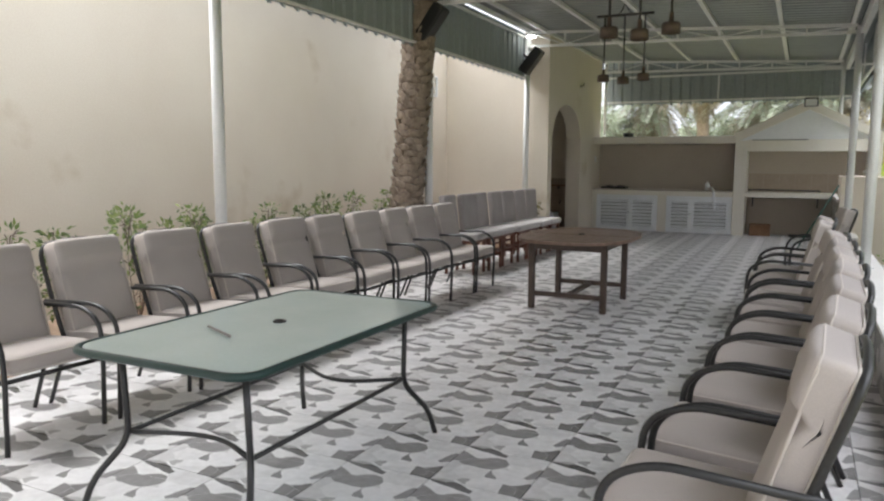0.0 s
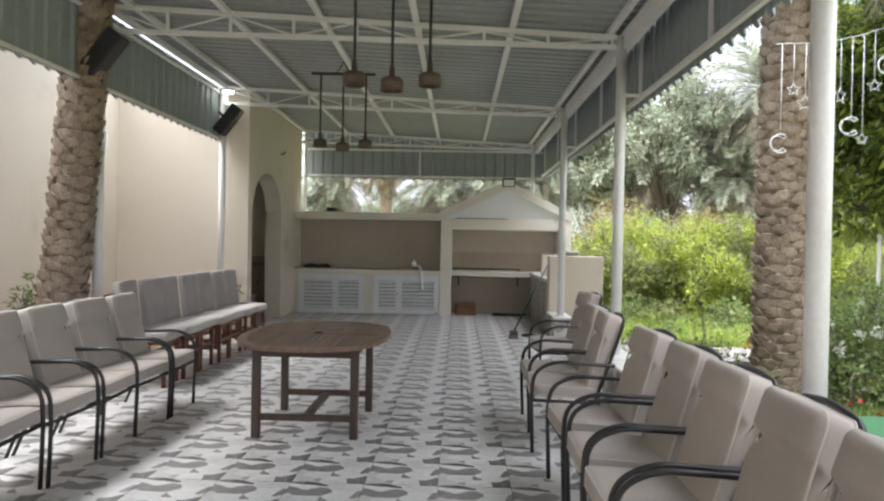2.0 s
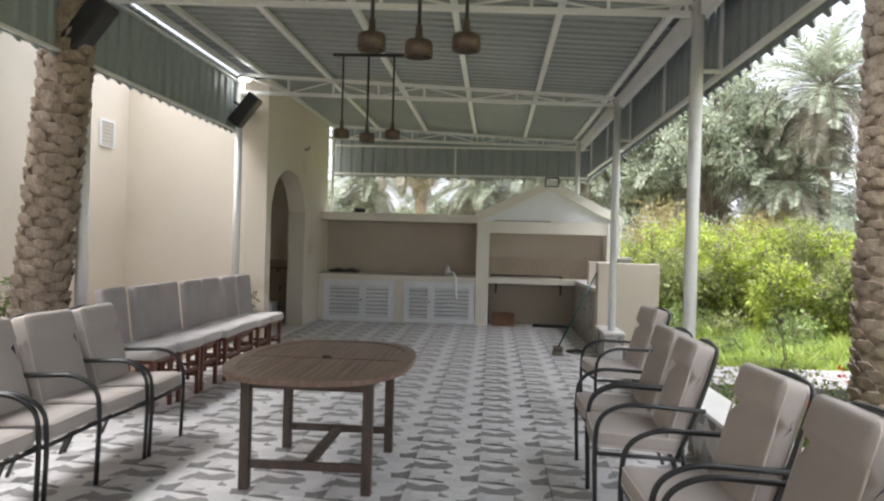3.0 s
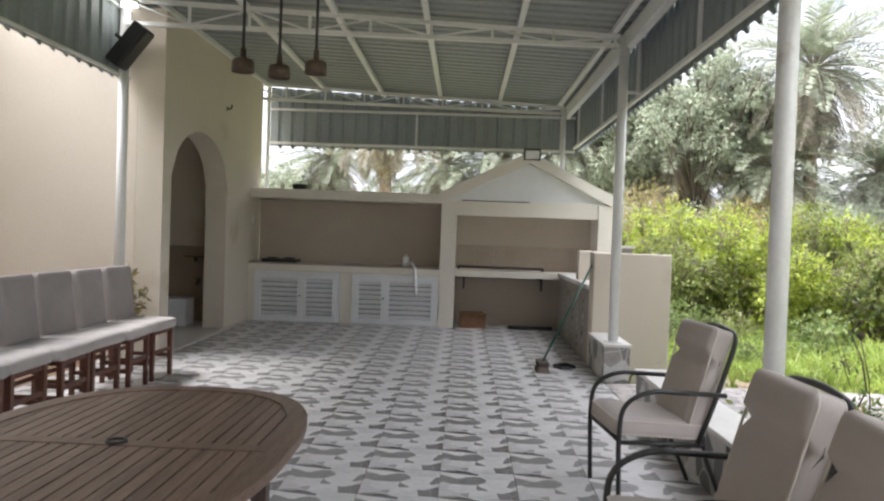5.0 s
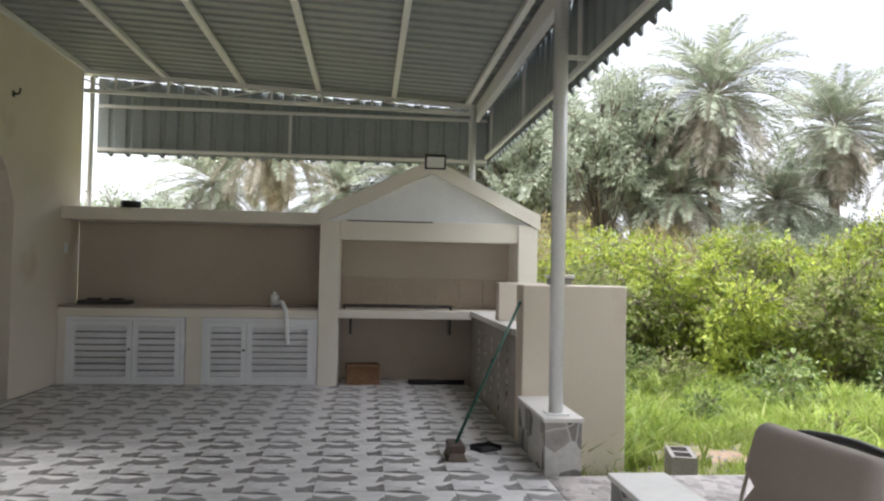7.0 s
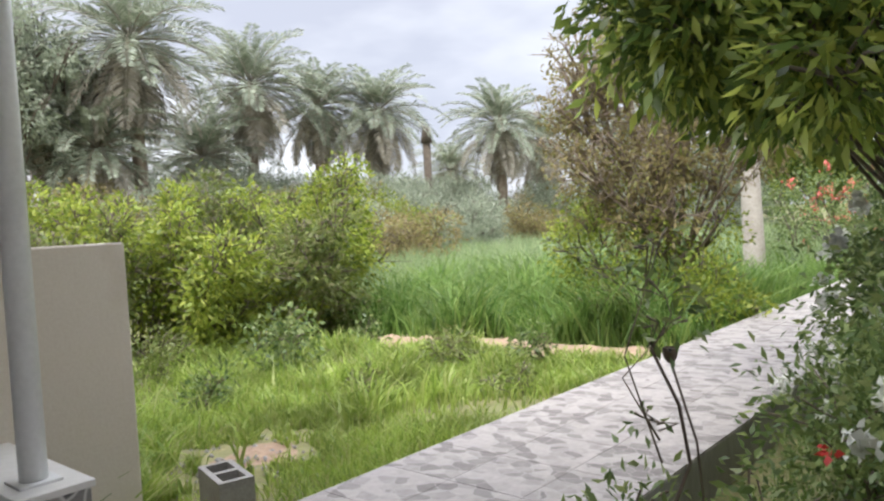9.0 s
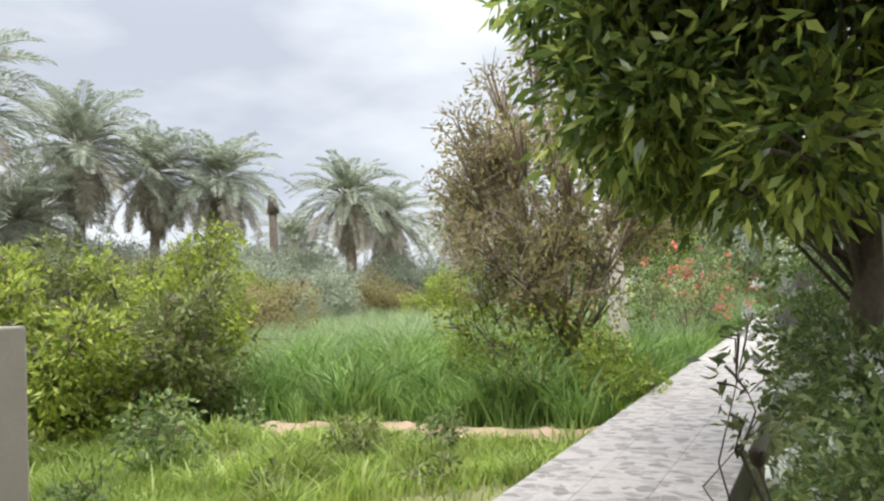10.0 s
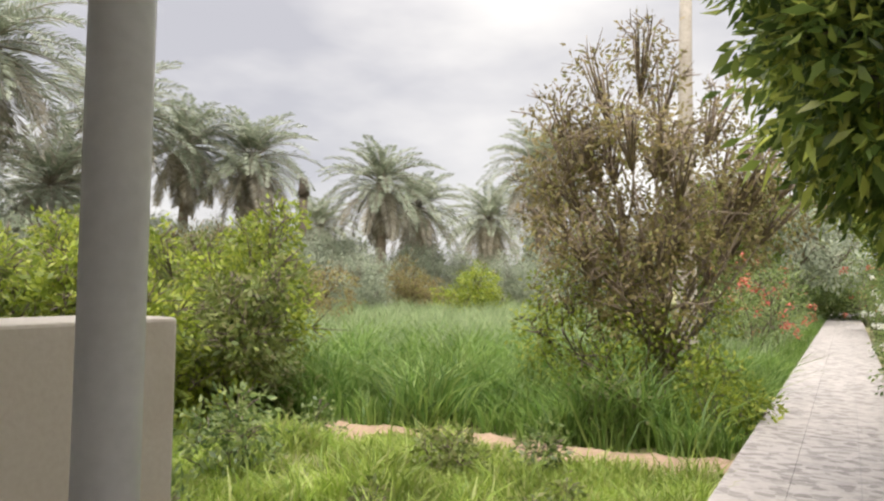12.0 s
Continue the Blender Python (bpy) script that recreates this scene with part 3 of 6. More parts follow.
carton = thing("carton", pose(-0.76, 17.02, 0, 0, 0, 6), "brown worn carton standing under the hearth shelf", "box")
part("carton_wall", boxes((-0.2, 0.2, -0.14, -0.128, 0, 0.24), (-0.2, 0.2, 0.128, 0.14, 0, 0.24), (-0.2, -0.188, -0.128, 0.128, 0, 0.24), (0.188, 0.2, -0.128, 0.128, 0, 0.24), (-0.188, 0.188, -0.128, 0.128, 0, 0.012)), RUSTY_BOX, carton)
part("carton_flap", boxes((-0.2, 0.2, -0.21, -0.142, 0.23, 0.24)), RUSTY_BOX, carton)
pipe = thing("floor_pipe", pose(0, 0, 0), "dark steel bar lying on the floor under the hearth", "bar")
bar("tube", [(-0.2, 16.95, 0.03), (0.5, 16.95, 0.03)], 0.03, BLACK_METAL, pipe)


# ---- louvred cabinet doors ----
def louvre_doors(x0, xm, x1):
    unit = thing("cabinet", pose(0, 0, 0), "white louvred double doors of a low kitchen cabinet", "cabinet", "louvred cabinets")
    part("door_frame", boxes((x0, x0 + 0.04, 16.80, 16.86, 0.01, 0.795), (x1 - 0.04, x1, 16.80, 16.86, 0.01, 0.795), (x0 + 0.04, x1 - 0.04, 16.80, 16.86, 0.755, 0.795), (x0 + 0.04, x1 - 0.04, 16.80, 16.86, 0.01, 0.04)), WHITE_PAINT, unit)
    for a, b in ((x0 + 0.045, xm - 0.004), (xm + 0.004, x1 - 0.045)):
        leaf = part("door", boxes((a, a + 0.06, 16.785, 16.82, 0.045, 0.75), (b - 0.06, b, 16.785, 16.82, 0.045, 0.75), (a + 0.06, b - 0.06, 16.785, 16.82, 0.045, 0.10), (a + 0.06, b - 0.06, 16.785, 16.82, 0.69, 0.75)), WHITE_PAINT, unit)
        # Dark panel added so its colour gives the slat gaps their shade.
        part("gap_shade_panel", boxes((a + 0.03, b - 0.03, 16.845, 16.855, 0.06, 0.74)), STONE, leaf)
        for k in range(8):
            z = 0.135 + k * 0.0745
            sl = part("slat", boxes((a + 0.06, b - 0.06, -0.004, 0.004, -0.034, 0.034)), WHITE_PAINT, leaf)
            sl.matrix_basis = pose(0, 16.808, z, 33, 0, 0)
    bar("knob", [(xm - 0.03, 16.785, 0.42), (xm - 0.03, 16.765, 0.42)], 0.014, BLACK_METAL, unit)


louvre_doors(-4.19, -3.44, -2.85)
louvre_doors(-2.65, -2.13, -1.31)

# things on the counter
stove = thing("gas_burner", pose(-3.85, 17.08, 0.925), "flat dark gas burner lying on the worktop", "burner")
part("tray", boxes((-0.28, 0.28, -0.16, 0.16, 0.0, 0.05), bevel=0.008), BLACK_METAL, stove)
for dx in (-0.13, 0.13):
    v, f = sweep([(dx + 0.08 * math.cos(a), 0.08 * math.sin(a), 0.062) for a in np.linspace(0, 2 * math.pi, 13)[:-1]], 0.012, 6, closed=True)
    part("burner_ring", mesh_of("burner_ring", v, f, BLACK_METAL, True), BLACK_METAL, stove)
bottle = thing("bottle", pose(-1.84, 17.0, 0.925), "white plastic bottle standing on the worktop", "bottle")
bar("bottle_body", [(0, 0, 0), (0, 0, 0.15)], 0.05, WHITE_PAINT, bottle, sides=14)
bar("cap", [(0, 0, 0.15), (0, 0, 0.185)], 0.022, WHITE_PAINT, bottle, sides=10)
cloth = thing("hanging_hose", pose(0, 0, 0), "white flexible hose hanging over the counter front", "hose")
bar("tube", bend([(-1.84, 16.95, 0.94), (-1.74, 16.9, 1.0), (-1.68, 16.77, 0.9), (-1.66, 16.76, 0.62), (-1.65, 16.76, 0.50)], 0.06), 0.028, WHITE_PAINT, cloth, sides=8)
pot_dark = thing("flower_pot", pose(-3.58, 17.05, 2.08), "small dark pot standing on the kitchen slab", "pot")
bar("pot_body", [(0, 0, 0), (0, 0, 0.03), (0, 0, 0.09)], 0.10, BLACK_PLASTIC, pot_dark, sides=14, r_end=0.12)
flood = thing("flood_light", pose(0.07, 16.72, 2.72, 20, 0, 0), "square flood light with a white lens on the gable", "lamp")
part("housing", boxes((-0.13, 0.13, 0.0, 0.07, -0.09, 0.09), bevel=0.01), BLACK_METAL, flood)
part("lens", boxes((-0.105, 0.105, -0.006, 0.0, -0.065, 0.065)), LAMP_WHITE, flood, "white lamp lens")
part("mount", boxes((-0.02, 0.02, 0.07, 0.16, -0.1, 0.02)), BLACK_METAL, flood)


# switch and hook on the arch wall, tap and shelf inside the annex
switch = thing("wall_switch", pose(-4.3, 17.0, 1.59), "small white switch plate on the cream wall", "switch")
part("plate", boxes((0.0, 0.012, -0.045, 0.045, -0.06, 0.06), bevel=0.003), WHITE_PAINT, switch)
part("rocker", boxes((0.012, 0.018, -0.02, 0.02, -0.03, 0.03), bevel=0.002), WHITE_PAINT, switch)
hook = thing("wall_hook", pose(-4.3, 15.6, 3.10), "dark metal hook high on the cream wall", "hook")
bar("hook_rod", bend([(0, 0, 0), (0.06, 0, 0), (0.07, 0, 0.06)], 0.02), 0.010, BLACK_METAL, hook, sides=6)
part("hook_plate", boxes((0, 0.006, -0.025, 0.025, -0.03, 0.03)), BLACK_METAL, hook)
ledge = thing("soap_ledge", pose(-4.95, 16.37, 0.98), "small brown ledge on the tiled annex wall", "shelf")
part("board", boxes((-0.16, 0.16, -0.11, 0.0, 0.0, 0.025), bevel=0.004), RUSTY_BOX, ledge)
part("bracket", boxes((-0.01, 0.01, -0.09, 0.0, -0.06, 0.0)), BLACK_METAL, ledge)
tap = thing("wall_tap", pose(-4.9, 16.37, 0.62), "small dark tap on the tiled annex wall", "tap")
bar("spout", bend([(0, 0, 0), (0, -0.09, 0), (0, -0.10, -0.05)], 0.03), 0.014, BLACK_METAL, tap, sides=8)
bar("tap_handle", [(-0.03, -0.05, 0.035), (0.03, -0.05, 0.035)], 0.008, BLACK_METAL, tap, sides=6)
bar("stem", [(0, -0.05, 0.0), (0, -0.05, 0.035)], 0.008, BLACK_METAL, tap, sides=6)


# ---- side bar and low walls on the garden side ----
solid("side_bar", [(0.56, 1.12, 14.12, 16.78, -0.3, 0.86)], BAR_STONE, "grey stone faced side counter", "counter")
solid("side_bar_top", [(0.53, 1.14, 14.12, 16.77, 0.862, 0.92)], MARBLE, "pale marble top of the side counter", "worktop", bevel=0.006)
solid("side_divider", [(0.58, 1.12, 15.1, 15.26, 0.922, 1.30)], CREAM, "cream rendered divider on the side counter", "wall", bevel=0.01)
# Thin raised plates stand in for small holes in the counter face.
slot_plate = [(0.553, 0.561, 14.45 + i * 0.42, 14.50 + i * 0.42, 0.08 + k * 0.1, 0.13 + k * 0.1) for i in range(5) for k in range(7)]
solid("side_bar_slots", slot_plate, CRAZY, "stone plates standing for a column of small holes in the counter face", "insets")
solid("garden_wall", [(0.56, 1.445, 13.85, 14.12, -0.45, 1.305)], CREAM, "cream rendered low garden wall", "wall", bevel=0.012)
meter = thing("junction_box", pose(1.02, 14.44, 0.92), "grey metal box with a lid behind the garden wall", "box")
part("box_body", boxes((-0.09, 0.09, -0.11, 0.11, 0.0, 0.44), bevel=0.008), BLOCK, meter)
part("box_lid", boxes((-0.11, 0.11, -0.13, 0.13, 0.44, 0.47), bevel=0.006), MARBLE, meter, "pale flat lid")
solid("plinth", [(0.54, 0.80, 12.94, 13.85, -0.4, 0.36)], CRAZY, "low plinth faced with broken marble", "plinth")
solid("plinth_cap", [(0.525, 0.815, 12.925, 13.85, 0.362, 0.392)], MARBLE, "pale cap of the plinth", "plinth", bevel=0.004)
solid("kerb", [(0.54, 0.80, Y0, 11.55, -0.4, 0.36)], CRAZY, "low kerb wall faced with grey broken stone", "kerb")
solid("kerb_cap", [(0.525, 0.83, Y0, 11.565, 0.362, 0.392)], MARBLE, "pale stone cap of the kerb wall", "kerb", bevel=0.004)


# ---- roof frame ----
def post(x, y, z0, z1, r=0.052):
    p = thing("post", pose(x, y, z0), "round white painted steel post", "post", "pavilion posts", "")
    bar("shaft", [(0, 0, 0), (0, 0, z1 - z0)], r, WHITE_METAL, p, sides=16)
    part("foot_plate", boxes((-0.08, 0.08, -0.08, 0.08, 0.0, 0.012), bevel=0.003), WHITE_METAL, p)


for y in POST_Y:
    post(XL - 0.045, y + 0.06, -0.02, roof_z(XL) - 0.1)
    post(XR + 0.035, y - 0.065, 0.392, roof_z(XR) - 0.1)
post(0.62, 17.42, 1.9, roof_z(XR) - 0.1, 0.04)
post(-4.24, 17.52, 2.08, roof_z(-4.24) - 0.1, 0.03)


def truss(y):
    t = thing("truss", pose(0, y, 0), "white painted steel lattice truss under the roof", "truss", "roof trusses")
    za, zb = roof_z(XL) - 0.04, roof_z(XR) - 0.06
    ba, bb = za - 0.25, zb - 0.10
    def chord(name, z0, z1, h):
        bm = boxes((XL, XR, -0.025, 0.025, -h, 0))
        for v in bm.verts:
            v.co.z += z0 + (z1 - z0) * (v.co.x - XL) / (XR - XL)
        part(name, bm, WHITE_METAL, t)
    chord("top_chord", za, zb, 0.045)
    chord("bottom_chord", ba, bb, 0.045)
    n = 8
    for i in range(n + 1):
        s = i / n
        x = XL + (XR - XL) * s * 0.985 + 0.03
        z1, z0 = za + (zb - za) * s - 0.04, ba + (bb - ba) * s - 0.01
        part("web_post", boxes((x - 0.014, x + 0.014, -0.014, 0.014, z0, z1)), WHITE_METAL, t)
        if i < n:
            s2 = (i + 1) / n
            x2 = XL + (XR - XL) * s2 * 0.985 + 0.03
            a, b = (z0, za + (zb - za) * s2 - 0.04) if i % 2 else (z1, ba + (bb - ba) * s2 - 0.01)
            bar("web_brace", [(x, 0, a), (x2, 0, b)], 0.011, WHITE_METAL, t, sides=6)


for y in (*POST_Y, 17.42):
    truss(y)

for x in (-4.6, -4.29, -3.33, -2.37, -1.40, -0.43, 0.55):
    z = roof_z(x)
    p = thing("rafter", pose(x, 0, z), "white painted steel rafter under the roof sheets", "rafter", "roof rafters")
    part("rail", boxes((-0.03, 0.03, Y0, 17.75, -0.065, -0.012)), WHITE_METAL, p)

edge_beam = thing("edge_beam", pose(0, 0, 0), "deep white painted steel edge beam along the garden side", "beam")
part("rail", boxes((0.66, 0.74, Y0, 17.75, 3.44, 3.62)), WHITE_METAL, edge_beam)


def corrugated(length, period, depth, flat=0.35):
    """Offsets along a trapezoid ribbed sheet."""
    out, s = [], 0.0
    while s < length:
        for f, d in ((0.0, 0.0), (flat, 0.0), (flat + 0.1, depth), (0.9, depth)):
            if s + f * period < length:
                out.append((s + f * period, d))
        s += period
    out.append((length, 0.0))
    return out


def roof_sheet():
    bm = bmesh.new()
    prof = corrugated(17.95 - Y0, 0.20, 0.028, 0.55)
    x0, x1 = -4.67, 0.92
    rows = [[bm.verts.new((x, Y0 + s, roof_z(x) + d)) for s, d in prof] for x in (x0, x1)]
    for i in range(len(prof) - 1):
        bm.faces.new((rows[0][i], rows[1][i], rows[1][i + 1], rows[0][i + 1]))
    top = bmesh.ops.extrude_face_region(bm, geom=bm.faces[:])
    bmesh.ops.translate(bm, verts=[g for g in top["geom"] if isinstance(g, bmesh.types.BMVert)], vec=(0, 0, 0.006))
    bmesh.ops.recalc_face_normals(bm, faces=bm.faces[:])
    return bm


tagged(part("ceiling", roof_sheet(), SHEET), "ribbed grey steel roof sheets seen from below", "roof", "", "structure")


def fascia(name, start, end, z0, z1, label, z2=None):
    """Upright ribbed sheet with a wavy lower edge."""
    a, b = Vector(start), Vector(end)
    d = (b - a)
    length = d.length
    d.normalize()
    side = Vector((-d.y, d.x))
    bm = bmesh.new()
    prof = corrugated(length, 0.22, 0.025, 0.62)
    low, high = [], []
    for s, k in prof:
        p = a + d * s + side * k
        low.append(bm.verts.new((p.x, p.y, z0 - k * 1.4)))
        high.append(bm.verts.new((p.x, p.y, z1 if z2 is None else z1 + (z2 - z1) * s / length)))
    for i in range(len(prof) - 1):
        bm.faces.new((low[i], low[i + 1], high[i + 1], high[i]))
    top = bmesh.ops.extrude_face_region(bm, geom=bm.faces[:])
    bmesh.ops.translate(bm, verts=[g for g in top["geom"] if isinstance(g, bmesh.types.BMVert)], vec=(side.x * 0.006, side.y * 0.006, 0))
    bmesh.ops.recalc_face_normals(bm, faces=bm.faces[:])
    ob = part(name, bm, FASCIA)
    return tagged(ob, label, "fascia", "", "structure")


fascia("fascia_east", (0.92, 17.95), (0.92, Y0), 2.93, 3.68, "blue-grey ribbed steel fascia along the garden side")
fascia("fascia_north", (-4.32, 17.95), (0.92, 17.95), 2.87, 3.87, "blue-grey ribbed steel fascia above the kitchen", 3.64)
fascia("fascia_west", (-4.72, 13.46), (-4.72, Y0), 3.02, 3.80, "blue-grey ribbed steel fascia along the boundary wall")

rail_e = thing("fascia_frame", pose(0, 0, 0), "white steel frame behind the garden fascia", "frame")
part("bottom_rail", boxes((0.85, 0.89, Y0, 17.9, 2.96, 3.0)), WHITE_METAL, rail_e)
for y in np.arange(-1.0, 17.9, 2.05):
    part("stay", boxes((0.855, 0.885, y, y + 0.03, 3.0, 3.62)), WHITE_METAL, rail_e)
for y in POST_Y:
    part("bracket", boxes((0.69, 0.85, y - 0.095, y - 0.065, 2.97, 3.0)), WHITE_METAL, rail_e)
rail_n = thing("fascia_frame", pose(0, 0, 0), "white steel frame in front of the kitchen fascia", "frame")
part("bottom_rail", boxes((-4.3, 0.88, 17.88, 17.92, 2.90, 2.94)), WHITE_METAL, rail_n)
part("top_rail", boxes((-4.3, 0.88, 17.88, 17.92, 3.47, 3.51)), WHITE_METAL, rail_n)
for x in (-1.82, 0.62):
    part("stay", boxes((x, x + 0.035, 17.87, 17.905, 2.94, 3.47)), WHITE_METAL, rail_n)
rail_w = thing("fascia_frame", pose(0, 0, 0), "white steel frame behind the wall side fascia", "frame")
part("bottom_rail", boxes((-4.70, -4.665, Y0, 13.45, 3.03, 3.06)), WHITE_METAL, rail_w)
part("top_rail", boxes((-4.70, -4.665, Y0, 13.45, 3.74, 3.77)), WHITE_METAL, rail_w)
lattice = thing("eave_lattice", pose(0, 0, 0), "grey metal lattice strip in the gap under the roof edge", "lattice")
for y in np.arange(0.0, 13.4, 0.16):
    part("rung", boxes((-4.72, -4.66, y, y + 0.13, 3.795, 3.82)), FASCIA, lattice)


# ---- speakers, lamps ----
def speaker(y):
    s = thing("loudspeaker", pose(-4.50, y, 3.31, 0, 38, 0), "black loudspeaker tilted down on the post", "loudspeaker", "loudspeakers")
    part("cabinet_box", boxes((-0.085, 0.085, -0.11, 0.11, -0.25, 0.25), bevel=0.018), BLACK_PLASTIC, s)
    part("grille", boxes((0.085, 0.095, -0.095, 0.095, -0.23, 0.23), bevel=0.004), BLACK_METAL, s)
    bar("bracket", [(-0.08, 0, 0.0), (-0.19, 0, 0.0)], 0.02, BLACK_METAL, s)


speaker(9.08)
speaker(13.04)

bulkhead = thing("bulkhead_light", pose(-4.50, 13.0, 3.74), "lit white lamp on the roof edge", "lamp")
part("housing", boxes((-0.08, 0.08, -0.05, 0.05, 0.0, 0.04), bevel=0.008), WHITE_METAL, bulkhead)
part("diffuser", boxes((-0.07, 0.07, -0.04, 0.04, -0.03, 0.0), bevel=0.008), LAMP_GLOW, bulkhead, "lit white diffuser")


def pendant(x, y):
    p = thing("pendant_lamp", pose(x, y, 0), "black bar lamp with three hanging copper domes", "pendant lamp", "pendant lamps")
    top = roof_z(x)
    part("cross_bar", boxes((-0.41, 0.41, -0.02, 0.02, 3.60, 3.635), bevel=0.006), BLACK_METAL, p)
    for dx in (-0.1, 0.1):
        bar("hanger", [(dx, 0, 3.63), (dx * 0.5, 0, 3.68), (0, 0, top - 0.01)], 0.007, BLACK_METAL, p, sides=6)
    for dx in (-0.29, 0.0, 0.29):
        low = 0.02 if dx else 0.06
        bar("rod", [(dx, 0, 3.61), (dx, 0, 2.80 - low)], 0.012, BLACK_METAL, p, sides=8)
        v, f = [], []
        prof = [(0.020, 2.89), (0.024, 2.81), (0.072, 2.80), (0.086, 2.785), (0.088, 2.70), (0.081, 2.70), (0.078, 2.77), (0.02, 2.785)]
        n = 20
        for r, z in prof:
            for j in range(n):
                a = 2 * math.pi * j / n
                v.append((dx + r * math.cos(a), r * math.sin(a), z - low))
        for i in range(len(prof) - 1):
            for j in range(n):
                f.append((i * n + j, i * n + (j + 1) % n, (i + 1) * n + (j + 1) % n, (i + 1) * n + j))
        dome = part("shade", mesh_of("shade", v, f, COPPER_LAMP, True), COPPER_LAMP, p, "aged copper dome shade")
        bar("bulb", [(dx, 0, 2.77 - low), (dx, 0, 2.73 - low)], 0.04, LAMP_WHITE, dome, "white bulb", sides=10, r_end=0.03)
    return p


pendant(-1.465, 7.45)
pendant(-2.44, 11.2)

vent = thing("wall_vent", pose(-6.4, 12.84, 2.92), "white louvred vent on the boundary wall", "vent")
vent.scale = (1.0, 0.9, 0.78)
part("vent_frame", boxes((0, 0.03, -0.2, -0.17, -0.24, 0.24), (0, 0.03, 0.17, 0.2, -0.24, 0.24), (0, 0.03, -0.17, 0.17, 0.21, 0.24), (0, 0.03, -0.17, 0.17, -0.24, -0.21)), WHITE_PAINT, vent)
for k in range(6):
    sl = part("slat", boxes((-0.012, 0.012, -0.17, 0.17, -0.004, 0.004)), WHITE_PAINT, vent)
    sl.matrix_basis = pose(0.016, 0, -0.17 + k * 0.068, 0, 40, 0)


# ---- padded garden chairs ----
def garden_chair():
    c = thing("garden_chair", pose(0, 0, 0), "black tube garden chair with beige padded cushions", "chair", "padded garden chairs")
    w = 0.275
    for s in (-1, 1):
        bar("arm_frame", bend([(0.27, s * w, 0), (0.285, s * w, 0.40), (0.27, s * w, 0.58), (0.13, s * w, 0.655), (-0.30, s * w, 0.635)], 0.16, 6), 0.0135, BLACK_METAL, c)
        bar("rear_leg", bend([(-0.19, s * (w - 0.02), 0.42), (-0.20, s * (w - 0.02), 0.30), (-0.33, s * (w - 0.02), 0)], 0.08), 0.0125, BLACK_METAL, c)
        bar("seat_rail", [(0.27, s * w, 0.375), (-0.20, s * (w - 0.02), 0.36)], 0.0125, BLACK_METAL, c)
    b = w - 0.02
    bar("back_frame", bend([(-0.16, -b, 0.36), (-0.25, -b, 0.60), (-0.365, -b, 0.96), (-0.375, 0, 0.985), (-0.365, b, 0.96), (-0.25, b, 0.60), (-0.16, b, 0.36)], 0.09, 5), 0.0135, BLACK_METAL, c)
    bar("front_rail", [(0.27, -w, 0.375), (0.27, w, 0.375)], 0.0125, BLACK_METAL, c)
    def puff(q):
        q.z += 0.012 * (1 - (q.x / 0.26) ** 2) * (1 - (q.y / 0.25) ** 2) * (1 if q.z > 0 else 0)
        return q
    seat = part("seat_cushion", cushion(0.52, 0.49, 0.10, 0.032, 8, puff), FABRIC, c, smooth=True)
    seat.matrix_basis = pose(0.035, 0, 0.435, 0, -3, 0)
    def crease(q):
        q.x += 0.016 * (1 - (q.y / 0.24) ** 2) * (1 if q.x > 0 else 0)
        u = (q.z - 0.11) / 0.018
        if q.x > 0:
            q.x -= 0.03 * math.exp(-u * u * 0.5)
            if q.z > 0.12:
                q.x += 0.018
        q.y *= 1 + 0.015 * math.sin(q.z * 14)
        return q
    back = part("back_cushion", cushion(0.105, 0.475, 0.60, 0.034, 14, crease), FABRIC, c, smooth=True)
    back.matrix_basis = pose(-0.225, 0, 0.695, 0, -17, 0)
    def loop(a, b, r, n=6):
        out = []
        for cx, cy, a0 in ((a - r, b - r, 0), (r - a, b - r, 90), (r - a, r - b, 180), (a - r, r - b, 270)):
            out += [(cx + r * math.cos(radians(a0 + k * 90 / n)), cy + r * math.sin(radians(a0 + k * 90 / n))) for k in range(n + 1)]
        return out
    for z in (0.036, -0.036):
        bar("piping", [(x, y, z) for x, y in loop(0.257, 0.242, 0.04)], 0.0055, PIPING, seat, sides=6, closed=True)
    bar("piping", [(0.036 + 0.012 * (z > 0.10), y * (1 + 0.015 * math.sin(z * 14)), z) for z, y in loop(0.297, 0.235, 0.04)], 0.0055, PIPING, back, sides=6, closed=True)
    bar("piping", [(-0.040, y * (1 + 0.015 * math.sin(z * 14)), z) for z, y in loop(0.297, 0.235, 0.04)], 0.0055, PIPING, back, sides=6, closed=True)
    return c


chair = garden_chair()
chair.matrix_basis = pose(-3.56, 8.10, 0, 0, 0, 2)
for x, y, turn in ((-3.57, 7.52, -3), (-3.58, 6.95, 2), (-3.59, 6.37, -1), (-3.61, 5.77, 3), (-3.64, 5.19, -2), (-3.66, 4.58, 3), (-3.68, 3.96, -1), (-3.71, 3.33, 2), (-3.72, 2.70, -2)):
    copy_thing(chair, pose(x, y, 0, 0, 0, turn))
for x, y, turn in ((0.18, 9.65, 186), (-0.07, 7.97, 181), (-0.09, 7.34, 177), (-0.05, 6.24, 182), (-0.04, 5.54, 179), (-0.05, 4.93, 180), (-0.06, 4.30, 178), (-0.09, 3.68, 179), (-0.13, 3.07, 177), (-0.18, 2.48, 178)):
    copy_thing(chair, pose(x, y, 0, 0, 0, turn))


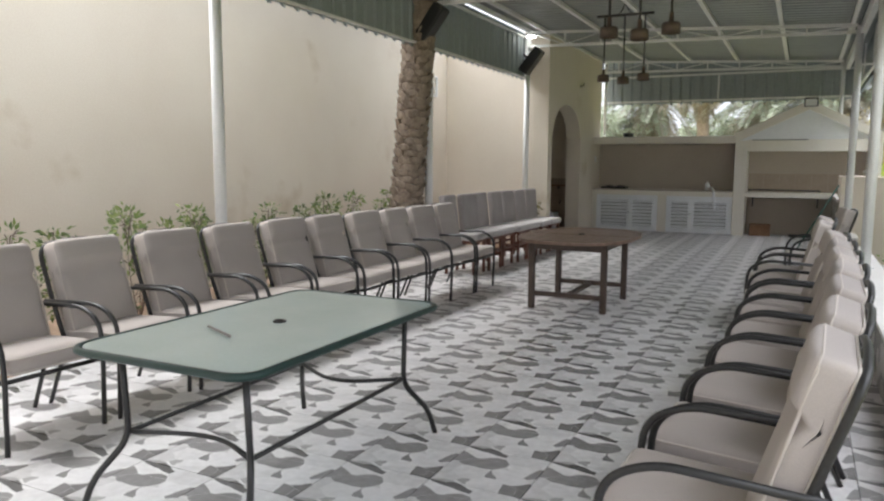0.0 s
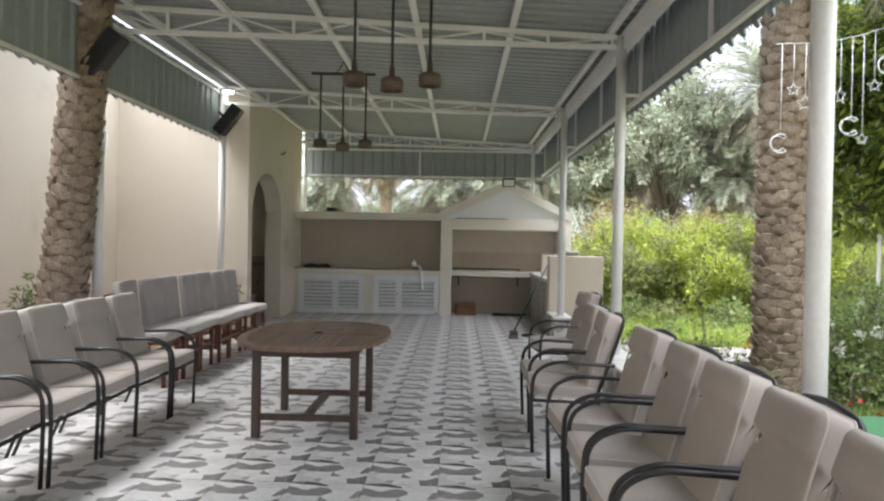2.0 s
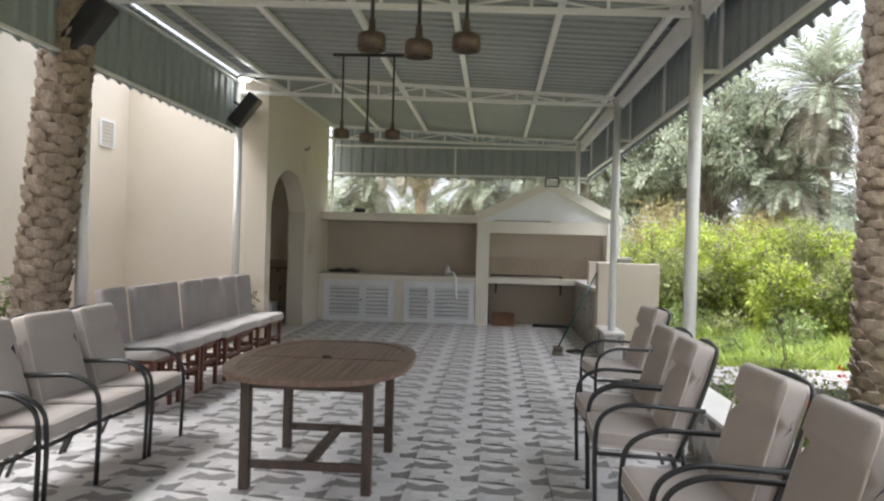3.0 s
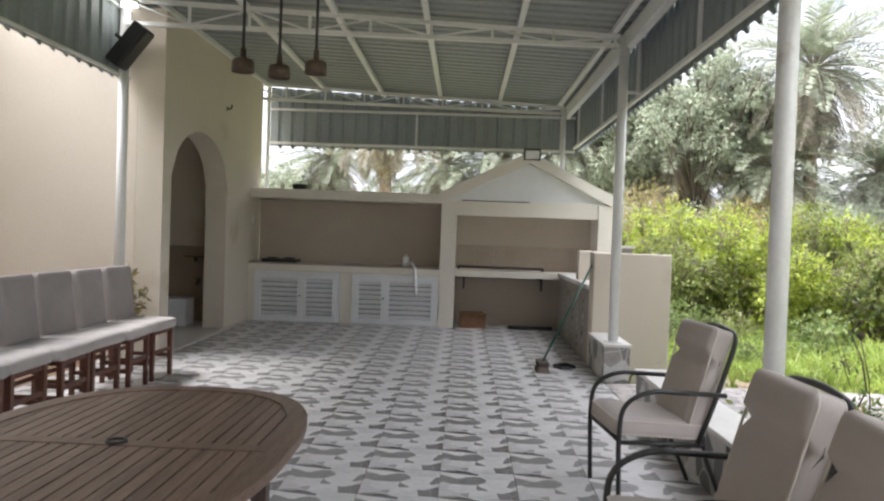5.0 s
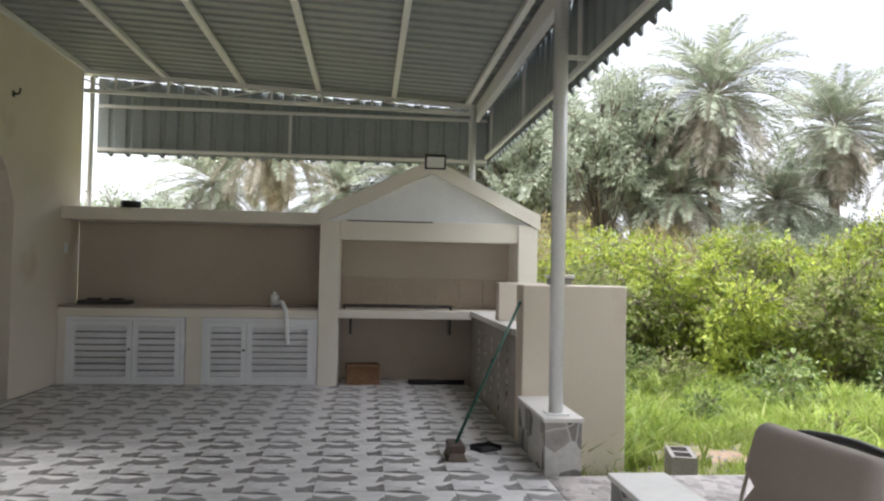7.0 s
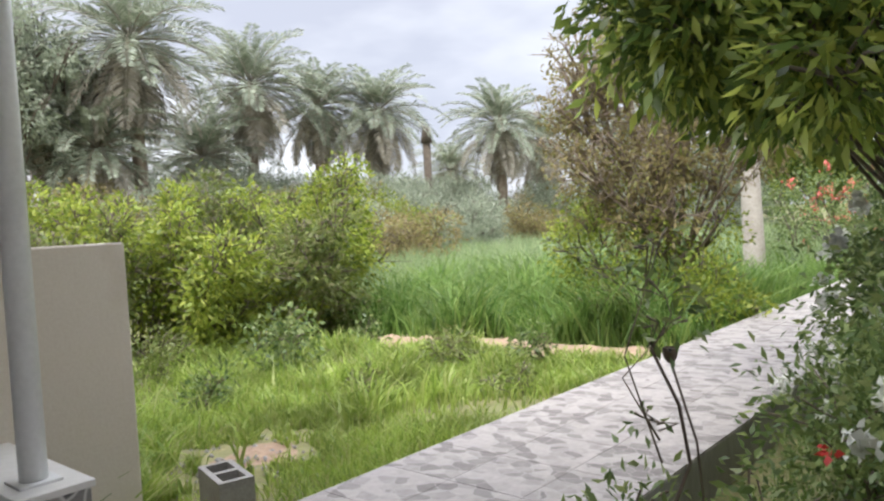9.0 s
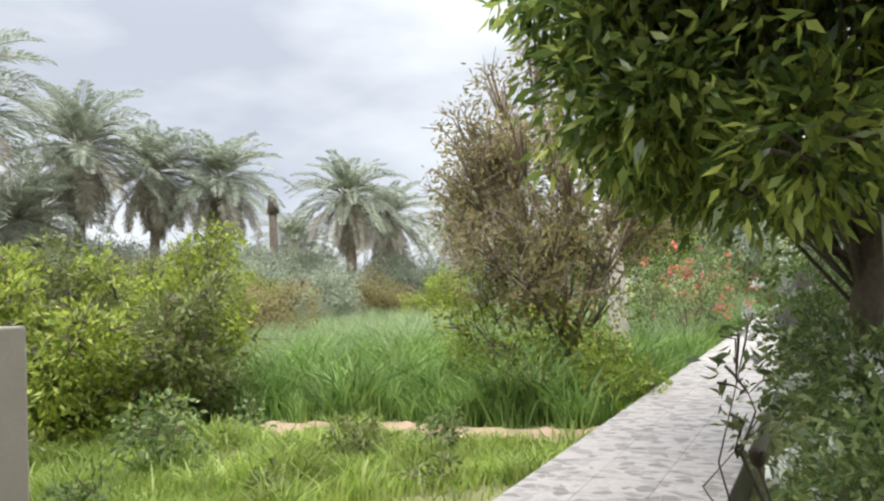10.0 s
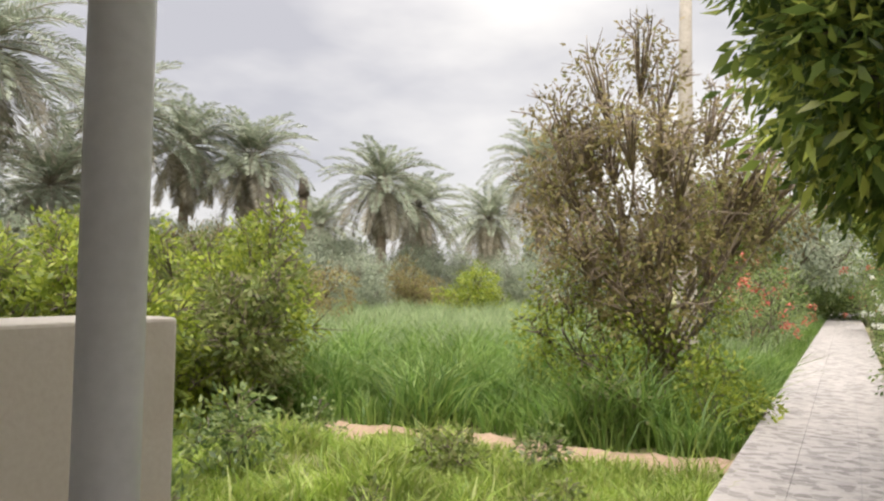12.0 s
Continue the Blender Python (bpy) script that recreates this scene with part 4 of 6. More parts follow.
# ---- upholstered dining chairs ----
def dining_chair():
    c = thing("dining_chair", pose(0, 0, 0), "upholstered grey dining chair on red-brown wooden legs", "chair", "upholstered chairs along the wall")
    for x, y in ((0.20, -0.19), (0.20, 0.19), (-0.19, -0.19), (-0.19, 0.19)):
        bm = boxes((x - 0.022, x + 0.022, y - 0.022, y + 0.022, 0, 0.47), bevel=0.004)
        for v in bm.verts:
            if v.co.z < 0.2:
                v.co.x, v.co.y = x + (v.co.x - x) * 0.8, y + (v.co.y - y) * 0.8
        part("leg", bm, RED_WOOD, c)
    for y in (-0.19, 0.19):
        part("stretcher", boxes((-0.17, 0.18, y - 0.012, y + 0.012, 0.17, 0.205), bevel=0.003), RED_WOOD, c)
    for x in (0.20, -0.19):
        part("stretcher", boxes((x - 0.012, x + 0.012, -0.17, 0.17, 0.24, 0.275), bevel=0.003), RED_WOOD, c)
    part("apron", boxes((-0.2, 0.21, -0.2, 0.2, 0.42, 0.47), bevel=0.004), RED_WOOD, c)
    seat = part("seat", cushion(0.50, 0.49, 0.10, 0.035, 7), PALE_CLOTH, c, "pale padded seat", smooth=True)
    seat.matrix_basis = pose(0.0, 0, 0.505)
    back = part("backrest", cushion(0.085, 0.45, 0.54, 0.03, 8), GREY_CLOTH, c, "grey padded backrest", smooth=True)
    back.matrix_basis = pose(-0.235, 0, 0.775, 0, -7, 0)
    return c


stool = dining_chair()
stool.matrix_basis = pose(-3.97, 12.29, 0, 0, 0, -2)
for k in range(1, 7):
    copy_thing(stool, pose(-3.97 - 0.008 * k + 0.015 * math.sin(k * 2.7), 12.29 - 0.52 * k, 0, 0, 0, 3 * math.sin(k * 2.3)))


# ---- teak table ----
def teak_table():
    t = thing("teak_table", pose(-2.06, 7.80, 0), "dark slatted teak garden table with rounded ends", "table")
    hx, hy = 0.58, 0.87
    def half_len(x):
        u = min(1.0, abs(x) / hx)
        return hy * (1 - u ** 3.2) ** (1 / 2.2)
    n = 20
    wdt = 2 * (hx - 0.07) / n
    for s in (-1, 1):
        for i in range(n):
            x0 = -hx + 0.07 + i * wdt + 0.004
            x1 = x0 + wdt - 0.008
            ya, yb = half_len(x0) - 0.07, half_len(x1) - 0.07
            if min(ya, yb) < 0.08:
                continue
            bm = bmesh.new()
            pts = [(x0, 0.035), (x1, 0.035), (x1, yb), (x0, ya)]
            lo = [bm.verts.new((x, s * y, 0.705)) for x, y in pts]
            hi = [bm.verts.new((x, s * y, 0.728)) for x, y in pts]
            bm.faces.new(lo[::-1])
            bm.faces.new(hi)
            for k in range(4):
                bm.faces.new((lo[k], lo[(k + 1) % 4], hi[(k + 1) % 4], hi[k]))
            bmesh.ops.recalc_face_normals(bm, faces=bm.faces[:])
            part("slat", bm, TEAK, t)
    rim = []
    m = 64
    for j in range(m):
        a = 2 * math.pi * j / m
        cx, sy = math.cos(a), math.sin(a)
        rim.append((math.copysign(abs(cx) ** 0.72, cx) * hx, math.copysign(abs(sy) ** 0.80, sy) * hy))
    bm = bmesh.new()
    rows = []
    for k, z in ((1.0, 0.70), (1.0, 0.733), (0.87, 0.733), (0.87, 0.70)):
        rows.append([bm.verts.new((x - math.copysign(min(abs(x), 0.075 * abs(x) / hx), x) * (k < 1), y - math.copysign(0.075 * abs(y) / hy, y) * (k < 1), z)) for x, y in rim])
    for i in range(4):
        for j in range(m):
            bm.faces.new((rows[i][j], rows[i][(j + 1) % m], rows[(i + 1) % 4][(j + 1) % m], rows[(i + 1) % 4][j]))
    bmesh.ops.recalc_face_normals(bm, faces=bm.faces[:])
    part("rim", bm, TEAK, t)
    part("centre_board", boxes((-hx + 0.04, hx - 0.04, -0.032, 0.032, 0.70, 0.731), bevel=0.003), TEAK, t)
    v, f = sweep([(0.03 * math.cos(a), 0.03 * math.sin(a), 0.733) for a in np.linspace(0, 2 * math.pi, 17)[:-1]], 0.006, 6, closed=True)
    part("umbrella_ring", mesh_of("umbrella_ring", v, f, BLACK_METAL, True), BLACK_METAL, t)
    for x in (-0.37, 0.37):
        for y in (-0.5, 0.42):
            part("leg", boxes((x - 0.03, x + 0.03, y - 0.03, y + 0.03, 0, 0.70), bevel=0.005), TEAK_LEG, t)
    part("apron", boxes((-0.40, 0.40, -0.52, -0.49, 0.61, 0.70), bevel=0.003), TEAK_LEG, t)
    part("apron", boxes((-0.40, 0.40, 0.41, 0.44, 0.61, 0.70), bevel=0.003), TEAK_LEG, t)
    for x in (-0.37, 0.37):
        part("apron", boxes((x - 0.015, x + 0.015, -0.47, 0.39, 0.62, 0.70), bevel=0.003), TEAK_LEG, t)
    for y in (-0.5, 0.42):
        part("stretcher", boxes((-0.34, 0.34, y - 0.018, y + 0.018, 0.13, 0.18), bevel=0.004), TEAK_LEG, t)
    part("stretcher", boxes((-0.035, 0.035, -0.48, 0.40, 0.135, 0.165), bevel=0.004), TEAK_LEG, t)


teak_table()


# ---- glass table ----
def glass_table():
    t = thing("glass_table", pose(-2.165, 2.93, 0), "patio table with a frosted green glass top and dark metal frame", "table")
    top = boxes((-0.45, 0.45, -0.76, 0.76, 0.712, 0.72))
    up = [e for e in top.edges if abs(e.verts[0].co.z - e.verts[1].co.z) > 0.001]
    bmesh.ops.bevel(top, geom=up, offset=0.10, segments=6, affect="EDGES", profile=0.5)
    part("glass_top", top, FROST, t, "frosted green glass pane, paled for reflected sky")
    ring = []
    for cx, cy, a0 in ((0.36, 0.67, 0), (-0.36, 0.67, 90), (-0.36, -0.67, 180), (0.36, -0.67, 270)):
        for i in range(7):
            a = radians(a0 + i * 15)
            ring.append((cx + 0.105 * math.cos(a), cy + 0.105 * math.sin(a), 0.708))
    bar("rim", ring, 0.017, GREEN_RIM, t, closed=True)
    v, f = sweep([(0.025 * math.cos(a), 0.025 * math.sin(a), 0.722) for a in np.linspace(0, 2 * math.pi, 13)[:-1]], 0.008, 6, closed=True)
    part("umbrella_ring", mesh_of("umbrella_ring", v, f, BLACK_METAL, True), BLACK_METAL, t)
    for sx in (-1, 1):
        for sy in (-1, 1):
            bar("leg", bend([(sx * 0.33, sy * 0.62, 0.70), (sx * 0.33, sy * 0.60, 0.30), (sx * 0.42, sy * 0.72, 0.14), (sx * 0.44, sy * 0.76, 0)], 0.07), 0.014, BLACK_METAL, t)
    for s in (-1, 1):
        bar("side_rail", [(s * 0.33, -0.60, 0.33), (s * 0.33, 0.60, 0.33)], 0.011, BLACK_METAL, t)
        bar("end_rail", bend([(-0.33, s * 0.60, 0.33), (0, s * 0.42, 0.31), (0.33, s * 0.60, 0.33)], 0.3), 0.011, BLACK_METAL, t)


glass_table()
pen = thing("stick", pose(-2.25, 2.62, 0.724, 0, 0, -25), "thin grey stick lying on the glass table", "stick")
bar("shaft", [(-0.12, 0, 0.006), (0.12, 0, 0.006)], 0.006, BLOCK, pen)


# ---- broom, block, bins ----
broom = thing("broom", pose(-0.03, 13.43, 0), "green handled broom leaning on the garden wall", "broom")
bar("handle", [(0.0, 0.0, 0.10), (0.575, 0.45, 1.16)], 0.012, BROOM_GREEN, broom)
part("head", boxes((-0.06, 0.06, -0.14, 0.14, 0.06, 0.11), bevel=0.01), TEAK_LEG, broom)
bm = boxes((-0.05, 0.05, -0.13, 0.13, 0.0, 0.06))
for v in bm.verts:
    if v.co.z < 0.01:
        v.co.x *= 1.5
        v.co.y *= 1.1
part("bristles", bm, STRAW, broom, "worn brown bristles")
scrap = thing("dust_pan", pose(0.24, 13.66, 0, 0, 0, 30), "dark dustpan lying on the floor", "dustpan")
scrap.scale = (0.7, 0.7, 0.7)
part("pan", boxes((-0.15, 0.15, -0.1, 0.1, 0, 0.012), (-0.15, 0.15, 0.09, 0.1, 0.012, 0.06), (-0.15, -0.14, -0.1, 0.09, 0.012, 0.05), (0.14, 0.15, -0.1, 0.09, 0.012, 0.05)), BLACK_PLASTIC, scrap)

block = part("concrete_block", boxes((-0.2, -0.165, -0.1, 0.1, 0, 0.3), (0.165, 0.2, -0.1, 0.1, 0, 0.3), (-0.02, 0.02, -0.065, 0.065, 0, 0.3), (-0.165, 0.165, -0.1, -0.065, 0, 0.3), (-0.165, 0.165, 0.065, 0.1, 0, 0.3)), BLOCK)
block.matrix_basis = pose(1.87, 13.72, GROUND - 0.04, 0, 0, 75)
tagged(block, "grey hollow concrete block on the ground", "block")


def bin_thing(x, y, turn, body, lid, label):
    b = thing("wheelie_bin", pose(x, y, GROUND, 0, 0, turn), label, "bin", "wheelie bins")
    bm = boxes((-0.27, 0.27, -0.30, 0.30, 0.06, 0.98), bevel=0.03)
    for v in bm.verts:
        k = 0.80 + 0.20 * v.co.z / 0.98
        v.co.x *= k
        v.co.y *= k
    part("bin_body", bm, body, b)
    part("lid", boxes((-0.30, 0.30, -0.35, 0.33, 0.985, 1.03), (-0.25, 0.25, -0.27, 0.27, 1.03, 1.055), bevel=0.015), lid, b, "closed lid")
    bar("lid_handle", [(-0.2, -0.36, 1.0), (0.2, -0.36, 1.0)], 0.018, lid, b)
    for s in (-1, 1):
        v, f = sweep([(s * 0.24, 0.24, 0.10), (s * 0.29, 0.24, 0.10)], 0.10, 16)
        part("wheel", mesh_of("wheel", v, f, BLACK_PLASTIC, True), BLACK_PLASTIC, b)
    return b


bin_thing(1.26, 4.62, -90, GREY_PLASTIC, LID_PLASTIC, "grey plastic wheelie bin with a light grey lid")
bin_thing(1.16, 5.28, -90, GREEN_PLASTIC, GREEN_PLASTIC, "small green plastic wheelie bin with a closed lid").scale = (0.92, 0.92, 0.92)

white_box = thing("white_box", pose(-5.05, 15.95, 0.012), "white plastic box on the annex floor", "box")
part("box_body", boxes((-0.17, 0.17, -0.17, 0.17, 0, 0.36), bevel=0.012), WHITE_PAINT, white_box)
part("box_lid", boxes((-0.18, 0.18, -0.18, 0.18, 0.362, 0.39), bevel=0.008), WHITE_PAINT, white_box)


# ---- date palms ----
def rough_trunk(base, top, r0, r1, seed):
    """Palm trunk with spiral rows of cut leaf bases."""
    g = np.random.default_rng(seed)
    a, b = Vector(base), Vector(top)
    axis = (b - a)
    length = axis.length
    core = sweep([a.lerp(b, i / 12) for i in range(13)], r0 * 0.86, 14, r1 * 0.86)
    lot = []
    step, around = 0.088, 7
    n = int(length / step)
    u = axis.normalized()
    e1 = u.orthogonal().normalized()
    e2 = u.cross(e1)
    for i in range(n):
        for j in range(around):
            t = (i + 0.18 * g.normal()) / n
            r = r0 + (r1 - r0) * t
            ang = (j + 0.5 * (i % 2) + 0.10 * g.normal()) * 2 * math.pi / around + 0.02 * i
            d = e1 * math.cos(ang) + e2 * math.sin(ang)
            s = u.cross(d)
            c = a + axis * t + d * (r * 0.80)
            w, h, k = r * math.pi / around * g.uniform(0.85, 1.05), step * g.uniform(1.1, 1.5), r * 0.24 * g.uniform(0.75, 1.3)
            v = [c - s * w * 0.9 - u * h * 0.4, c + s * w * 0.9 - u * h * 0.4, c + s * w + u * h * 0.25 + d * k * 0.7, c - s * w + u * h * 0.25 + d * k * 0.7,
                 c + s * w * 0.55 + u * h * 0.55 + d * k, c - s * w * 0.55 + u * h * 0.55 + d * k, c + u * h * 0.7 - d * 0.01, c - u * h * 0.15 + d * k * 0.75]
            lot.append((v, [(0, 1, 7), (1, 2, 7), (3, 0, 7), (7, 2, 4), (7, 4, 5), (7, 5, 3), (4, 2, 6), (5, 4, 6), (3, 5, 6), (2, 1, 6), (0, 3, 6)]))
    return core, lot


def frond_crown(seed, count, length, skirt=0.30):
    """Arching fronds with paired leaflets; the lowest are dry."""
    g = np.random.default_rng(seed)
    green, dry = [], []
    stems = []
    for i in range(count):
        s = i / count
        az = i * 2.399 + g.normal() * 0.1
        el = 1.38 - 2.85 * s ** 1.05 + g.normal() * 0.07
        ln = length * g.uniform(0.85, 1.1) * (0.8 + 0.2 * math.sin(math.pi * s))
        steps = 12
        p = np.array([0.0, 0.0, 0.0])
        pts = [p.copy()]
        e = el
        for k in range(steps):
            e -= (0.055 + 0.05 * (k / steps)) * (1.2 if el > 0 else 0.7)
            p = p + np.array([math.cos(az) * math.cos(e), math.sin(az) * math.cos(e), math.sin(e)]) * ln / steps
            pts.append(p.copy())
        pts = np.array(pts)
        target = dry if s > 1 - skirt else green
        stems.append(sweep([Vector(q) for q in pts[::2]], 0.03, 4, 0.006))
        m = 46
        for k in range(m):
            f = 0.16 + 0.83 * k / m
            q = f * steps
            i0 = min(int(q), steps - 1)
            c = pts[i0] + (pts[i0 + 1] - pts[i0]) * (q - i0)
            d = pts[i0 + 1] - pts[i0]
            d = d / np.linalg.norm(d)
            side = np.cross(d, np.array([0, 0, 1.0]))
            side = side / (np.linalg.norm(side) + 1e-6)
            upv = np.cross(side, d)
            ll = length * 0.165 * math.sin(math.pi * min(1, 0.12 + 0.86 * f)) ** 0.6 * g.uniform(0.8, 1.15)
            for sg in (-1, 1):
                w = side * sg * 0.75 + d * 0.62 + upv * (0.28 + 0.15 * g.normal())
                w = w / np.linalg.norm(w)
                tip = c + w * ll
                tip[2] -= ll * 0.18
                mid = c + w * ll * 0.5
                wd = d * 0.030
                target.append([c, mid - wd, tip, mid + wd])
    return green, dry, stems


def quad_mesh(name, quads, material):
    v = np.array(quads).reshape(-1, 3)
    return fast_mesh(name, v, np.arange(len(v)).reshape(-1, 4), material)


CROWNS = []
for seed, count, length in ((1, 80, 3.5), (2, 72, 3.2), (3, 88, 3.8)):
    gq, dq, st = frond_crown(seed, count, length, 0.36)
    CROWNS.append((quad_mesh("frond_leaflets", gq, FROND), quad_mesh("dry_leaflets", dq, DRY_FROND), joined("frond_stems", st, DRY_FROND)))


def palm(x, y, height, r, kind_no, scale, turn, label, lean=(0, 0), detailed=False, z0=None):
    z0 = GROUND if z0 is None else z0
    p = thing("date_palm", pose(x, y, z0), label, "palm tree", "date palms")
    top = (lean[0], lean[1], height)
    if detailed:
        core, lot = rough_trunk((0, 0, -0.05), top, r, r * 0.9, int(x * 7 + 50))
        trunk = part("trunk", mesh_of("trunk", *core, BARK, True), BARK, p)
        part("scaly_bark", joined("scaly_bark", lot, BARK_SCALE, False), BARK_SCALE, trunk, "rows of cut grey-brown leaf bases")
    else:
        pts = [Vector((0, 0, -0.05)).lerp(Vector(top), i / 10) for i in range(11)]
        v, f = sweep(pts, r, 10, r * 0.8)
        v = [Vector(q) + Vector((q[0] - top[0] * q[2] / height, q[1] - top[1] * q[2] / height, 0)) * (0.12 * ((i // 10) % 2)) for i, q in enumerate(v)]
        part("trunk", mesh_of("trunk", v, f, BARK, True), BARK, p)
    g, d, s = CROWNS[kind_no]
    m = Matrix.Translation(top) @ pose(0, 0, 0, 0, 0, turn) @ Matrix.Scale(scale, 4)
    crown = part("crown", g, FROND, p, "arching grey-green fronds")
    crown.matrix_basis = m
    dead = part("dead_fronds", d, DRY_FROND, p, "hanging dry fronds")
    dead.matrix_basis = m
    rib = part("frond_ribs", s, DRY_FROND, p)
    rib.matrix_basis = m
    return p


palm(-4.92, 9.0, 6.6, 0.225, 1, 0.9, 20, "leaning date palm with a rough scaly trunk beside the wall", (0.40, 0.30), True, -0.06)
palm(2.49, 9.75, 7.2, 0.26, 0, 0.95, 70, "date palm with a rough scaly trunk beside the pavilion", (0.05, 0.0), True)


def at(px, py, az, d):
    a = radians(az)
    return px + d * math.sin(a), py + d * math.cos(a)


FAR_PALMS = [(27.6, 34, 9.9, 1.35, 2), (35.3, 42, 9.5, 1.45, 0), (40.2, 46, 8.9, 1.45, 1), (45.2, 46, 8.4, 1.4, 0), (54.6, 42, 6.7, 1.25, 1), (57.6, 49, 6.1, 1.2, 0), (63.5, 60, 6.3, 1.3, 2), (66.8, 46, 8.4, 1.2, 2), (32.0, 58, 6.8, 1.3, 1), (50.5, 62, 5.6, 1.2, 2), (32.0, 40, 5.4, 1.3, 0), (25.0, 34, 5.2, 1.3, 1),
             (12.0, 42, 7.8, 1.45, 0), (7.5, 36, 6.4, 1.35, 1), (21.0, 44, 8.4, 1.4, 1), (2.5, 36, 5.8, 1.3, 0), (-2.5, 38, 5.6, 1.35, 2), (-8.0, 30, 7.4, 1.3, 1), (-12.5, 36, 5.6, 1.3, 0), (24.5, 50, 6.2, 1.35, 0)]
for i, (az, d, h, sc, k) in enumerate(FAR_PALMS):
    x, y = at(-0.44, 10.4, az, d)
    palm(x, y, h - GROUND, 0.30, k, sc, i * 47, "grey-green date palm with hanging dry fronds", (0.25 * math.sin(i), 0.2 * math.cos(i * 2)))
palm(*at(-0.44, 10.4, 17.6, 36), 7.2, 0.55, 2, 1.6, 130, "large date palm with a thick shaggy trunk")
x, y = at(-0.44, 10.4, 48.7, 44)
stump = thing("palm_stump", pose(x, y, GROUND), "dead palm trunk without a crown", "palm tree")
bar("trunk", [(0, 0, 0), (0.05, 0, 3.0), (0.1, 0, 6.4)], 0.24, TWIG, stump, sides=10)
bar("stump_head", [(0.1, 0, 6.4), (0.1, 0, 7.4)], 0.36, TWIG, stump, sides=10, r_end=0.22)


# ---- trees and bushes ----
def tree(name, x, y, trunk_r, fork, blobs, per, leaf, size, label, category, bark, seed, group="", droop=0.3, bare=0, shell=0.5, slim=0.42):
    """Tapered trunk, a limb to each clump, twigs, and leaves in the clumps."""
    g = np.random.default_rng(seed)
    t = thing(name, pose(x, y, GROUND), label, category, group)
    lot = []
    if fork > 0.05:
        pts = [Vector((0.06 * math.sin(i * 1.3 + seed), 0.05 * math.cos(i * 1.7 + seed), fork * i / 5)) for i in range(6)]
        lot.append(sweep([Vector((0, 0, -0.05))] + pts[1:], trunk_r, 9, trunk_r * 0.7))
        start = pts[-1]
    else:
        start = Vector((0, 0, 0.0))
    for bx, by, bz, r in blobs:
        c = Vector((bx, by, bz))
        root = start * g.uniform(0.6, 1.0)
        mid = root.lerp(c, 0.5) + Vector((g.normal() * 0.12, g.normal() * 0.12, 0.15 * r))
        thin = min(1.0, (5 / len(blobs)) ** 0.5)
        lot.append(sweep([root, mid, c], trunk_r * 0.5 * thin, 6, trunk_r * 0.15 * thin))
        for k in range(4 + bare):
            d = Vector(g.normal(size=3))
            d.z = abs(d.z) * (1.0 if bare else 0.6)
            d.normalize()
            e = c + d * r * (1.05 if bare else 0.85)
            m2 = c.lerp(e, 0.5) + Vector(g.normal(size=3)) * 0.08 * r
            lot.append(sweep([mid.lerp(c, 0.6), m2, e], trunk_r * 0.16, 4, 0.006))
            if bare:
                for q in range(3):
                    e2 = e + Vector(g.normal(size=3)) * 0.22 * r
                    lot.append(sweep([m2.lerp(e, 0.5), e2], 0.010, 3, 0.004))
    wood = part("trunk" if fork > 0.05 else "undergrowth", joined("trunk", lot, bark), bark, t)
    if fork <= 0.05:
        tagged(wood, kind="stuff")
    pts, outs = clumps(g, blobs, per, shell)
    part("crown", leaves("crown", pts, g, leaf, size, size * slim, droop, outs), leaf, t)
    return t


def lumps(n, spread, z0, z1, r0, r1, seed):
    g = np.random.default_rng(seed)
    return [(g.uniform(-spread, spread), g.uniform(-spread, spread), g.uniform(z0, z1), g.uniform(r0, r1)) for _ in range(n)]


# the dense glossy tree over the path
gs = np.random.default_rng(33)
shade = [(0.0, 0.0, 3.3, 1.2), (0.3, 0.8, 3.5, 1.0), (0.2, -0.9, 3.4, 1.1), (0.0, 0.2, 4.5, 1.0)]
while len(shade) < 64:
    d = gs.normal(size=3)
    d /= np.linalg.norm(d)
    if d[2] < -0.75:
        continue
    k = gs.uniform(0.72, 1.12)
    shade.append((d[0] * 1.2 * k, d[1] * 1.65 * k, 3.5 + d[2] * 1.5 * k, gs.uniform(0.28, 0.66)))
shade_tree = tree("shade_tree", 4.78, 10.70, 0.12, 2.2, shade, 3300, LEAF_DARK, 0.145, "dense tree with dark glossy leaves over the path", "tree", TWIG, 21, droop=0.5, slim=0.32)
for x, y, turn, k in ((11.5, 9.3, 100, 0.9), (18.0, 9.3, 200, 1.0), (26.0, 9.6, 40, 1.1), (24.0, 16.0, 300, 0.9), (34.0, 15.5, 150, 1.1), (44.0, 13.4, 20, 1.2)):
    copy_thing(shade_tree, pose(x, y, GROUND, 0, 0, turn)).scale = (k, k, k)
# dry, half bare tree
gs = np.random.default_rng(34)
dry = [(gs.uniform(-1.0, 1.0), gs.uniform(-1.15, 1.2), gs.uniform(1.7, 3.7), gs.uniform(0.28, 0.52)) for _ in range(30)] + [(-0.2, 1.1, 2.9, 0.5), (0.0, 0.8, 3.8, 0.4), (0.2, 0.1, 4.3, 0.4), (0.3, -0.6, 3.9, 0.4), (0.4, -1.3, 2.6, 0.5), (0.6, -1.6, 3.2, 0.4), (-0.5, 0.4, 1.4, 0.45), (-0.7, 0.9, 1.9, 0.5), (-0.6, -0.2, 1.5, 0.4), (-0.6, 1.3, 2.5, 0.45), (-0.6, 1.2, 3.3, 0.4), (-0.2, 1.4, 3.9, 0.42), (-0.1, 0.9, 4.4, 0.4), (0.1, 0.3, 4.8, 0.4), (-0.4, 1.5, 3.0, 0.4), (0.2, 0.6, 1.3, 0.4)]
